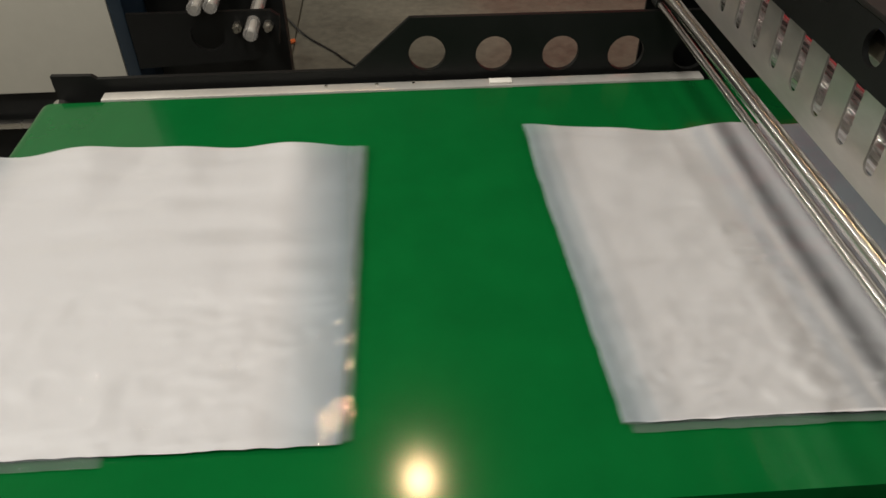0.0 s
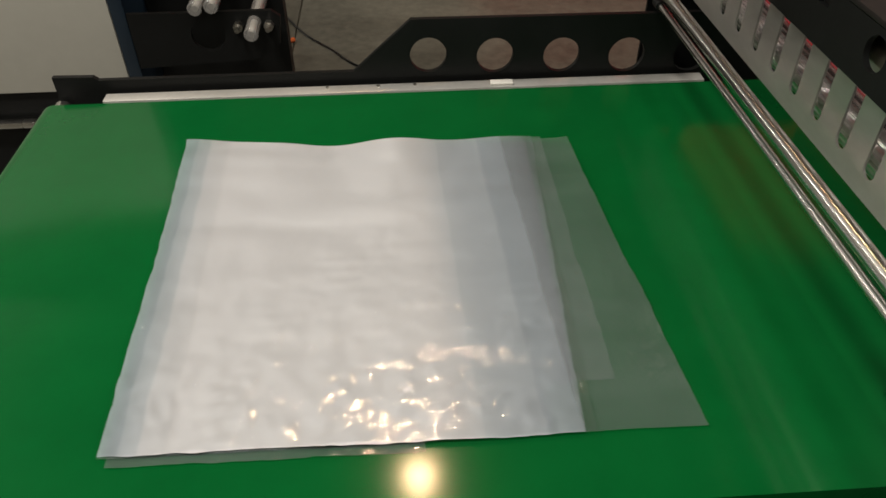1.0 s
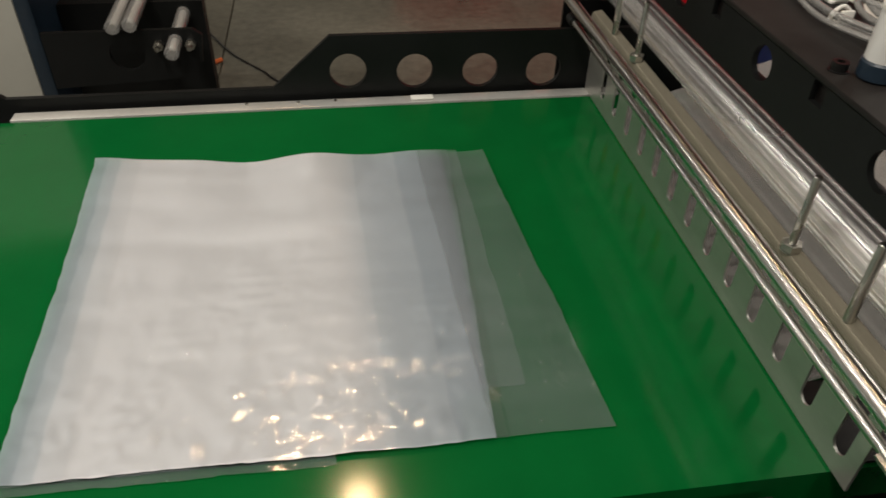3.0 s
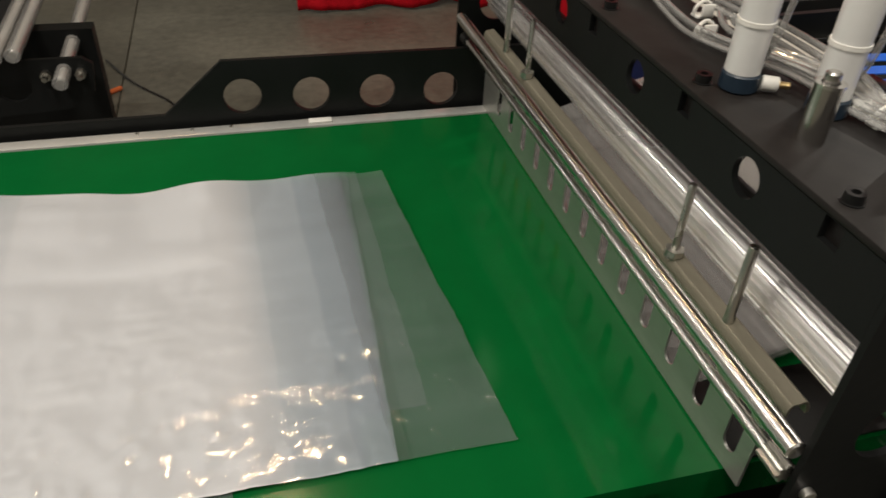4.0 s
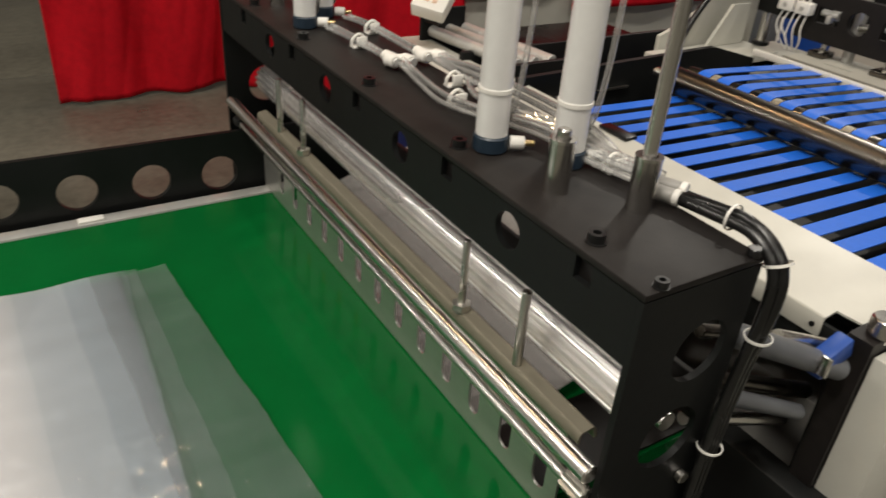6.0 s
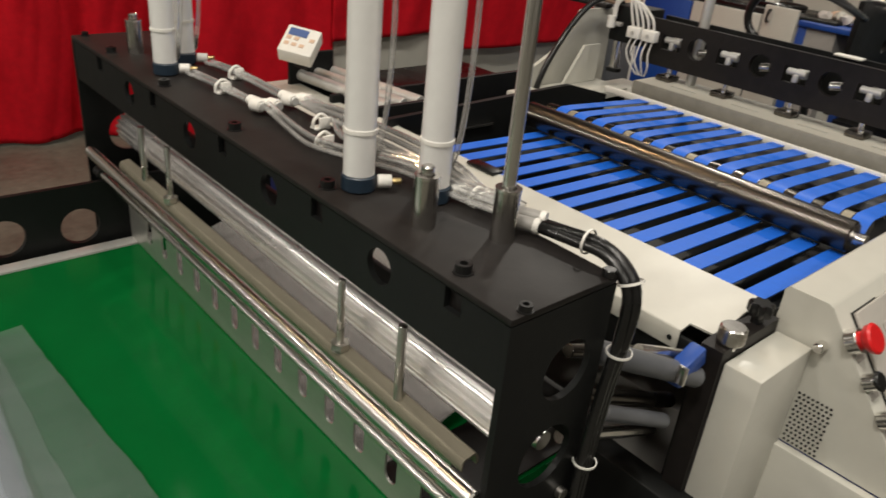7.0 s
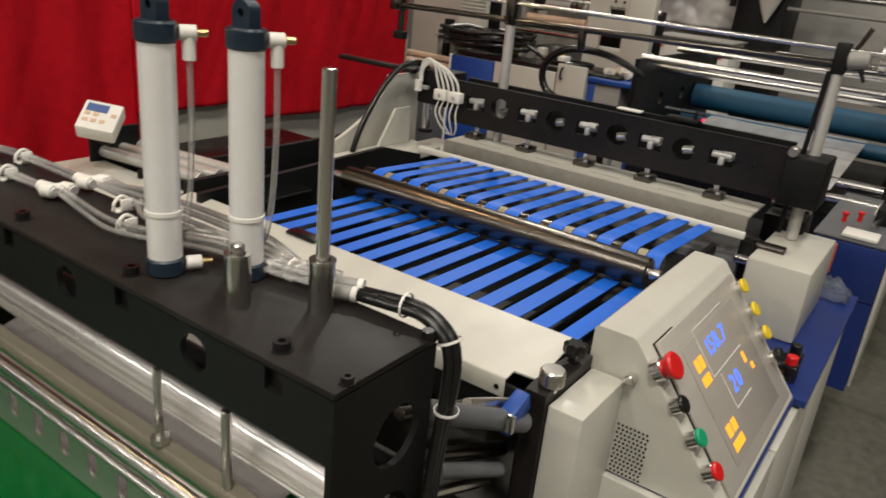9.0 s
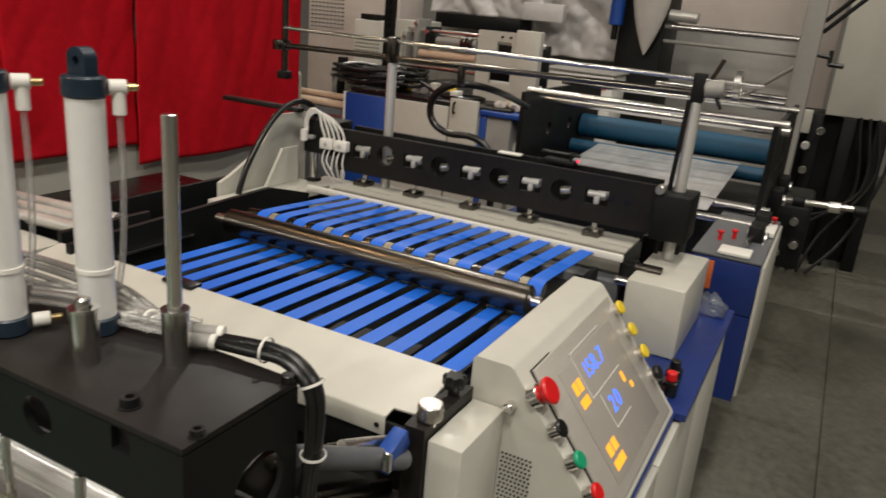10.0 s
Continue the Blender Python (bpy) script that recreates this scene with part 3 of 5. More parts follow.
# ---- presser that drops onto the belt ----
def presser():
    p = thing("presser_bar", (1.12, 1.67, 0.853), "slotted grey metal presser plate with upright threaded studs", "presser")
    ys = [1.178 + 0.0765 * k for k in range(13)]
    part("slotted_plate", plate(B(), rect2(1.142, 2.205, 0.8535, 1.032), [slot2(y, 0.882, 0.985, 0.026) for y in ys], "x", 1.118, 1.1215), SATIN, p, "grey plate with a row of upright slots")
    bm = B()
    sec = [(1.106, 1.02), (1.107, 1.031), (1.11, 1.0355), (1.114, 1.0365), (1.1185, 1.0365), (1.122, 1.038), (1.127, 1.038), (1.131, 1.0345), (1.1335, 1.029), (1.1345, 1.021)]
    sec = sec + [(1.1171 + (x - 1.1171) * 0.8, z - 0.0025) for x, z in sec[::-1]]
    a = [bm.verts.new((x, 1.113, z)) for x, z in sec]
    b = [bm.verts.new((x, 2.2, z)) for x, z in sec]
    m = len(sec)
    for k in range(m):
        bm.faces.new((a[k], a[(k + 1) % m], b[(k + 1) % m], b[k]))
    bm.faces.new(a)
    bm.faces.new(b[::-1])
    part("strip", bm, BRONZE, p, "yellowish zinc-plated strip")
    for y, nut in ((1.246, 0), (1.378, 1), (1.951, 1), (2.075, 0)):
        s = part("stud", rod(B(), (1.114, y, 1.036), (1.114, y, 1.148), 0.0052 if nut else 0.0062, 14, chamfer=0.001), ZINC, p)
        if nut:
            part("nut", hexa(B(), (1.114, y, 1.0388), 0.0135, 0.009), ZINC, s)
            part("washer", rod(B(), (1.114, y, 1.0362), (1.114, y, 1.0382), 0.0125, 18), ZINC, s)
    return p


presser_bar = presser()


# ---- air cylinders and guide posts on the beam ----
def air_cylinder(x, y, group="air cylinders"):
    z = GZ
    c = thing("air_cylinder", (x, y, z), "silver air cylinder with dark blue caps standing on the black beam", "air cylinder", group)
    bm = rod(B(), (x, y, z), (x, y, z + 0.022), 0.0218, 32, chamfer=0.0025)
    part("base_cap", bm, NAVY, c, "dark blue cast cap")
    part("barrel", rod(B(), (x, y, z + 0.022), (x, y, z + 0.27), 0.0198, 32), ALU, c, "satin silver barrel")
    part("band", ring(B(), (x, y, z + 0.076), (x, y, z + 0.081), 0.0212, 0.0198, 32), WHITE, c, "white plastic tie band")
    part("head_cap", rod(B(), (x, y, z + 0.27), (x, y, z + 0.293), 0.0226, 32, chamfer=0.0025), NAVY, c, "dark blue cast cap")
    out = [(y - 0.014, z + 0.293), (y + 0.014, z + 0.293), (y + 0.014, z + 0.31)] + [(y + math.cos(math.pi * k / 10) * 0.014, z + 0.31 + math.sin(math.pi * k / 10) * 0.012) for k in range(1, 10)] + [(y - 0.014, z + 0.31)]
    part("mounting_eye", plate(B(), out, [circle2(y, z + 0.308, 0.005, 14)], "x", x - 0.008, x + 0.008), NAVY, c)
    for zz, top in ((z + 0.011, 0), (z + 0.281, 1)):
        bm = rod(B(), (x + 0.02, y - 0.012, zz), (x + 0.036, y - 0.021, zz), 0.0085, 16, chamfer=0.001)
        if top:
            rod(bm, (x + 0.029, y - 0.017, zz + 0.004), (x + 0.029, y - 0.017, zz - 0.03), 0.0072, 16, chamfer=0.001)
        f = part("fitting", bm, WHITE, c, "white push-in fitting")
        part("screw", rod(B(), (x + 0.036, y - 0.021, zz), (x + 0.047, y - 0.027, zz), 0.0042, 12, chamfer=0.001), BRASS, f, "brass adjusting screw")
    part("air_tube", hose(B(), [(x + 0.029, y - 0.017, z + 0.252), (x + 0.03, y - 0.016, z + 0.18), (x + 0.027, y - 0.014, z + 0.1), (x + 0.024, y - 0.006, z + 0.05), (x + 0.03, y + 0.02, z + 0.02), (x + 0.02, y + 0.05, z + 0.008)], 0.0036, 10), CLEAR, c, "clear air tube")
    return c


for cx, cy in ((1.131, 1.374), (1.192, 1.301), (1.131, 1.968), (1.192, 2.03)):
    air_cylinder(cx, cy)


def guide_post(x, y, tall):
    g = thing("guide_post", (x, y, GZ), "steel guide sleeve with a tall round rod" if tall else "short steel guide sleeve with a pin in its top", "guide post", "guide posts")
    part("sleeve", ring(B(), (x, y, GZ), (x, y, GZ + 0.06), 0.0145, 0.0095, 28), STEEL, g)
    part("rim", ring(B(), (x, y, GZ + 0.06), (x, y, GZ + 0.063), 0.0152, 0.0092, 28), CHROME, g)
    if tall:
        part("shaft", rod(B(), (x, y, GZ + 0.005), (x, y, GZ + 0.27), 0.0078, 22, chamfer=0.001), CHROME, g)
    else:
        part("pin", rod(B(), (x, y, GZ + 0.005), (x, y, GZ + 0.074), 0.0078, 18, chamfer=0.002), STEEL, g)


guide_post(1.135, 1.249, False)
guide_post(1.191, 1.176, True)
guide_post(1.14, 2.132, False)


# ---- air lines along the beam ----
def air_lines():
    rnd = random.Random(3)
    runs = [[(1.16, 1.93), (1.168, 1.82), (1.175, 1.70)], [(1.222, 1.99), (1.228, 1.89), (1.235, 1.71)]]
    for pts in runs:
        for off in (-0.006, 0.006):
            ps = [(x + off, y, GZ + 0.0075 + rnd.uniform(0, 0.006)) for x, y in pts]
            single("air_hose", hose(B(), ps, 0.004, 10), CLEAR, "clear plastic air hose along the black beam", "air hose", "air hoses")
    for k in range(6):
        o = (k - 2.5) * 0.0095
        z0 = GZ + 0.0075 + 0.008 * (k % 2)
        x = 1.18 if k < 3 else 1.24
        ps = [(x + o * 0.4, 1.68, z0 + 0.006), (x - 0.005 + o * 0.6, 1.6, z0), (1.175 + 0.02 * (k > 2) + o, 1.52, z0), (1.19 + o * 0.9, 1.44, z0 + 0.004), (1.212 + o * 0.8, 1.36, z0 + 0.008), (1.222 + o * 0.7, 1.28, z0 + 0.004), (1.236 + o * 0.6, 1.2, z0 + 0.004)]
        ps = [(min(px, 1.26), py, pz) for px, py, pz in ps]
        single("air_hose", hose(B(), ps, 0.0038, 10), CLEAR, "clear plastic air hose along the black beam", "air hose", "air hoses")
    for k in range(5):
        o = 0.007 * k
        z0 = GZ + 0.016 + 0.007 * (k % 3)
        ps = [(1.228 + o * 0.4, 1.675, GZ + 0.016), (1.226 + o * 0.9, 1.59, z0), (1.222 + o * 1.1, 1.5, z0 + 0.006), (1.222 + o * 1.1, 1.41, z0 + 0.008), (1.226 + o, 1.33, z0 + 0.004), (1.23 + o * 0.7, 1.262, GZ + 0.013), (1.236 + o * 0.5, 1.2, GZ + 0.012)]
        single("air_hose", hose(B(), ps, 0.0038, 10), CLEAR, "clear plastic air hose along the black beam", "air hose", "air hoses")
    for x, y in ((1.175, 1.70), (1.235, 1.705)):
        t = thing("tee_connector", (x, y, GZ), "white plastic tee connector joining clear hoses", "hose connector", "hose connectors")
        part("body", rod(B(), (x - 0.016, y + 0.01, GZ + 0.012), (x + 0.018, y - 0.004, GZ + 0.012), 0.0095, 18, chamfer=0.001), WHITE, t)
        for dx, dy in ((-0.012, 0.012), (0.012, 0.004)):
            part("port", rod(B(), (x + dx, y + dy - 0.004, GZ + 0.013), (x + dx + 0.003, y + dy - 0.026, GZ + 0.015), 0.0104, 18, chamfer=0.002), WHITE, t)
            part("rim", rod(B(), (x + dx + 0.003, y + dy - 0.0262, GZ + 0.015), (x + dx + 0.0034, y + dy - 0.031, GZ + 0.015), 0.0074, 16, chamfer=0.001), DULL, t)
        part("port", rod(B(), (x, y, GZ + 0.013), (x - 0.004, y + 0.034, GZ + 0.012), 0.0088, 18, chamfer=0.002), WHITE, t)
    for x, y in ((1.168, 1.822), (1.229, 1.895), (1.175, 1.522), (1.215, 1.594), (1.232, 1.262)):
        t = thing("cable_clip", (x, y, GZ), "white plastic hose clip stuck on the black beam", "hose clip", "hose clips")
        part("pad", box(B(), x - 0.013, x + 0.013, y - 0.009, y + 0.009, GZ, GZ + 0.004, 0.0015), WHITE, t)
        bm = B()
        hose(bm, [(x - 0.013, y, GZ + 0.003), (x - 0.012, y, GZ + 0.014), (x, y + 0.001, GZ + 0.022), (x + 0.012, y, GZ + 0.014), (x + 0.013, y, GZ + 0.003)], 0.0026, 8)
        part("strap", bm, WHITE, t)
        part("tail", box(B(), x - 0.009, x + 0.009, y - 0.013, y - 0.009, GZ + 0.004, GZ + 0.021, 0.0015), WHITE, t)
    for k, (x, y) in enumerate(((1.23, 1.165), (1.252, 1.175))):
        t = thing("straight_connector", (x, y, GZ), "grey and white push-in hose connector", "hose connector", "hose connectors")
        part("body", rod(B(), (x - 0.012, y + 0.026, GZ + 0.012), (x, y, GZ + 0.012), 0.0085, 16, chamfer=0.001), GREY, t)
        part("collar", rod(B(), (x, y, GZ + 0.012), (x + 0.003, y - 0.007, GZ + 0.012), 0.0095, 16, chamfer=0.001), WHITE, t)
    for k in range(3):
        o = (k - 1) * 0.0095
        lift = 0.005 * (k % 2)
        ps = [(1.238 + o * 0.8, 1.16, GZ + 0.012), (1.246 + o, 1.115, GZ + 0.013 + lift), (1.25 + o * 0.8, 1.07, GZ + 0.012 + lift), (1.25 + o * 0.8, 1.036 - lift, GZ - 0.012), (1.249 + o * 0.8, 1.03 - lift, GZ - 0.06), (1.243 + o * 0.8, 1.033, 1.14), (1.235 + o * 0.8, 1.034, 1.05), (1.232 + o * 0.8, 1.034, 0.95), (1.228 + o, 1.034, 0.8)]
        single("black_air_hose", hose(B(), ps, 0.0062, 12), RUBBER, "glossy black air hose over the beam's end", "air hose", "black air hoses")
    for c in (((1.247, 1.1, GZ + 0.0155), (0.1, -1, 0)), ((1.25, 1.038, GZ - 0.006), (0, -0.5, -1)), ((1.247, 1.03, 1.185), (0, 0, -1)), ((1.234, 1.034, 1.03), (0, 0, -1))):
        p, d = Vector(c[0]), Vector(c[1]).normalized()
        single("cable_tie", ring(B(), p, p + d * 0.003, 0.0148, 0.0138, 24), WHITE, "white cable tie round the black hoses", "cable tie", "cable ties")


air_lines()


# ---- bag machine behind the beam ----
def bag_machine():
    m = thing("bag_machine", (2.0, 1.5, 0), "cream and blue bag-making machine with blue belts", "machine")
    bm = B()
    top = [(1.502, 1.09, 1.0875), (1.502, 2.02, 1.0875), (1.648, 2.02, 1.113), (1.648, 1.05, 1.113), (1.527, 1.05, 1.092), (1.524, 1.09, 1.0915)]
    a = [bm.verts.new(p) for p in top]
    b = [bm.verts.new((x, y, z - 0.003)) for x, y, z in top]
    bm.faces.new(a)
    bm.faces.new(b[::-1])
    for k in range(6):
        bm.faces.new((a[k], a[(k + 1) % 6], b[(k + 1) % 6], b[k]))
    part("deck", bm, CREAM, m, "cream enamelled sloping deck plate")
    part("deck_lip", box(B(), 1.499, 1.5015, 1.09, 2.02, 1.055, 1.0875, 0.0008), CREAM, m, "folded front lip of the deck")
    part("lip_screw", rod(B(), (1.4988, 1.103, 1.07), (1.497, 1.103, 1.07), 0.004, 12), BLACK, m)
    part("edge_grip", box(B(), 1.628, 1.66, 1.615, 1.695, 1.1105, 1.119, 0.004), RUBBER, m, "black rubber grip on the deck edge")
    part("front_panel", box(B(), 1.505, 1.513, 1.06, 2.25, 1.0, 1.075, 0.002), BLACK, m)
    out = [(1.62, 0.6), (2.42, 0.6), (2.42, 1.1), (2.25, 1.145), (2.21, 1.145), (1.62, 1.13)]
    part("far_side_plate", plate(B(), out, [], "y", 1.95, 1.965), BLACK, m, "black far side plate")
    part("slot_bar", box(B(), 1.72, 1.95, 1.94, 1.949, 1.075, 1.082, 0.001), STEEL, m)
    out = [(1.5, 0.6), (2.42, 0.6), (2.42, 1.08), (1.5, 1.08)]
    part("near_side_plate", plate(B(), out, [], "y", 1.045, 1.058), BLACK, m)
    part("pit_floor", box(B(), 1.62, 2.42, 1.06, 1.948, 1.02, 1.03), BLACK, m)
    part("press_roller", rod(B(), (1.993, 1.062, 1.123), (1.993, 1.86, 1.123), 0.03, 36, chamfer=0.003), DARKROLL, m, "dark polished steel roller")
    part("roller_axle", rod(B(), (1.993, 1.04, 1.123), (1.993, 1.9, 1.123), 0.012, 18), STEEL, m)
    part("belt_roller", rod(B(), (2.063, 1.062, 1.12), (2.063, 1.86, 1.12), 0.022, 30, chamfer=0.002), DARKROLL, m)
    for k in range(14):
        y = 1.075 + 0.0562 * k
        w = 0.0165
        lo = [(1.63, 1.1), (1.993, 1.088)]
        hi = [(2.03, 1.113), (2.041, 1.131), (2.052, 1.14), (2.066, 1.1435), (2.1, 1.1425), (2.4, 1.123)]
        for run in (lo, hi):
            bm = B()
            v = [[bm.verts.new((x, yy, z + dz)) for x, z in run] for yy, dz in ((y - w, 0), (y + w, 0), (y + w, -0.002), (y - w, -0.002))]
            for i in range(4):
                p, q = v[i], v[(i + 1) % 4]
                for j in range(len(run) - 1):
                    bm.faces.new((p[j], p[j + 1], q[j + 1], q[j]))
            for j in (0, -1):
                bm.faces.new([v[i][j] for i in range(4)])
            part("blue_belt", bm, BLUE, m, "narrow blue flat belt" if k == 0 else "")
        part("belt_collar", ring(B(), (2.063, y + w + 0.002, 1.12), (2.063, y + w + 0.02, 1.12), 0.0228, 0.0215, 24), BRONZE if k % 3 == 0 else DARKROLL, m)
    part("white_bar", box(B(), 2.398, 2.41, 0.985, 1.945, 1.113, 1.13, 0.002), WHITE, m, "white edge bar across the belts")
    part("lower_jaw", box(B(), 2.415, 2.62, 0.99, 1.945, 1.0, 1.052, 0.003), SLATE, m, "grey metal lower sealing jaw")
    part("back_deck", box(B(), 2.62, 2.84, 1.0, 1.95, 0.95, 1.05, 0.003), BLACK, m)
    # cabinet under it
    part("table_top", plate(B(), [(1.646, 0.764), (2.125, 0.764), (2.125, 0.742), (2.835, 0.742), (2.835, 1.04), (1.646, 1.04)], [], "z", 0.893, 0.908), ROYAL, m, "blue enamelled table edge")
    for x0, x1 in ((1.648, 1.94), (1.945, 2.38), (2.385, 2.82)):
        part("cabinet_panel", box(B(), x0, x1, 0.752, 0.767, 0.12, 0.885, 0.003), CREAM, m)
    part("cabinet_body", box(B(), 1.65, 2.82, 0.77, 1.95, 0.1, 0.845, 0.004), GREY, m)
    part("side_skirt", box(B(), 1.628, 1.644, 0.745, 1.0, 0.12, 0.909, 0.002), CREAM, m)
    part("plinth", box(B(), 1.53, 2.8, 0.79, 1.93, 0.0, 0.098), BLACK, m)
    # End panel in black instead of blue, to give the shade under the beam.
    part("cabinet_end_shade", box(B(), 1.45, 1.497, 0.77, 1.95, 0.1, 0.845, 0.004), BLACK, m)
    # near column box with its post
    part("column_box", box(B(), 2.375, 2.7, 0.822, 0.962, 0.909, 1.085, 0.006), CREAM, m, "cream column box")
    part("far_column_box", box(B(), 2.375, 2.7, 1.97, 2.1, 0.7, 1.085, 0.006), CREAM, m)
    out = [(2.215, 1.06), (2.6, 1.06), (2.6, 1.309), (2.448, 1.309), (2.425, 1.262), (2.39, 1.225), (2.34, 1.19), (2.29, 1.165), (2.25, 1.147), (2.215, 1.135)]
    part("side_guard", plate(B(), out, [], "y", 2.11, 2.122), CREAM, m, "cream curved side guard")
    part("wedge_panel", plate(B(), [(2.37, 1.101), (2.52, 1.101), (2.52, 1.212), (2.446, 1.212)], [], "y", 2.075, 2.085), CREAM, m)
    part("guard_base", box(B(), 2.16, 2.55, 1.97, 2.105, 1.05, 1.1, 0.004), CREAM, m)
    # grey shafts and blue clamp between beam and machine
    part("shaft_tube", rod(B(), (1.27, 1.075, 1.15), (1.466, 1.035, 1.055), 0.0155, 24, chamfer=0.002), SLATE, m, "grey plastic tube")
    part("shaft_tube", rod(B(), (1.28, 1.1, 1.06), (1.5, 1.08, 0.97), 0.012, 24), DARKROLL, m)
    for p, q, r, mt in (((1.27, 1.1, 1.0), (1.47, 1.08, 0.93), 0.01, STEEL), ((1.28, 1.12, 1.12), (1.46, 1.1, 1.06), 0.009, DARKROLL), ((1.3, 1.065, 1.05), (1.44, 1.05, 0.98), 0.011, SLATE)):
        part("link_shaft", rod(B(), p, q, r, 18, chamfer=0.001), mt, m)
    part("air_nozzle", rod(B(), (1.36, 1.07, 1.12), (1.47, 1.06, 1.075), 0.008, 16), CHROME, m)
    part("blue_clamp", box(B(), -0.03, 0.03, -0.012, 0.012, -0.016, 0.016, 0.004, m=Matrix.Translation((1.438, 1.04, 1.083)) @ Matrix.Rotation(-0.35, 4, "Y")), BRIGHTBLUE, m, "blue plastic clamp")
    bm = rod(B(), (1.41, 1.035, 1.09), (1.398, 1.025, 1.094), 0.005, 12)
    box(bm, 1.393, 1.399, 1.015, 1.029, 1.08, 1.108, 0.002)
    part("wing_screw", bm, CHROME, m)
    out = [(1.485, 0.7), (1.64, 0.7), (1.64, 1.1), (1.51, 1.1), (1.485, 1.097)]
    part("bracket_plate", plate(B(), out, [], "y", 1.015, 1.0485), BLACKTOP, m, "black bracket plate")
    bm = rod(B(), (1.515, 1.024, 1.1), (1.515, 1.024, 1.126), 0.0185, 30, chamfer=0.002)
    k = part("adjusting_knob", bm, STEEL, m, "knurled steel adjusting knob")
    bm = B()
    for j in range(30):
        box(bm, -0.0008, 0.0008, 0.018, 0.0193, 1.104, 1.121, m=Matrix.Translation((1.515, 1.024, 0)) @ Matrix.Rotation(2 * math.pi * j / 30, 4, "Z"))
    part("knurl", bm, STEEL, k)
    part("stem", rod(B(), (1.515, 1.024, 1.09), (1.515, 1.024, 1.1), 0.01, 18), CHROME, m)
    bm = rod(B(), (1.6, 1.03, 1.1), (1.6, 1.03, 1.113), 0.009, 18)
    rings = []
    for z, f in ((1.113, 0.9), (1.116, 1.0), (1.129, 1.0), (1.133, 0.85)):
        rings.append([bm.verts.new((1.6 + math.cos(a * math.pi / 28) * (0.0165 + 0.0028 * math.cos(a * math.pi / 4)) * f, 1.03 + math.sin(a * math.pi / 28) * (0.0165 + 0.0028 * math.cos(a * math.pi / 4)) * f, z)) for a in range(56)])
    for p, q in zip(rings, rings[1:]):
        for a in range(56):
            bm.faces.new((p[a], p[(a + 1) % 56], q[(a + 1) % 56], q[a]))
    bm.faces.new(rings[0][::-1])
    bm.faces.new(rings[-1])
    part("star_knob", bm, RUBBER, m, "black lobed hand knob")
    # cream cover in front of the bracket
    bm = box(B(), 1.493, 1.642, 0.958, 1.014, 0.62, 1.08, 0.004)
    part("cover_box", bm, CREAM, m, "cream cover box")
    return m


bag_machine()


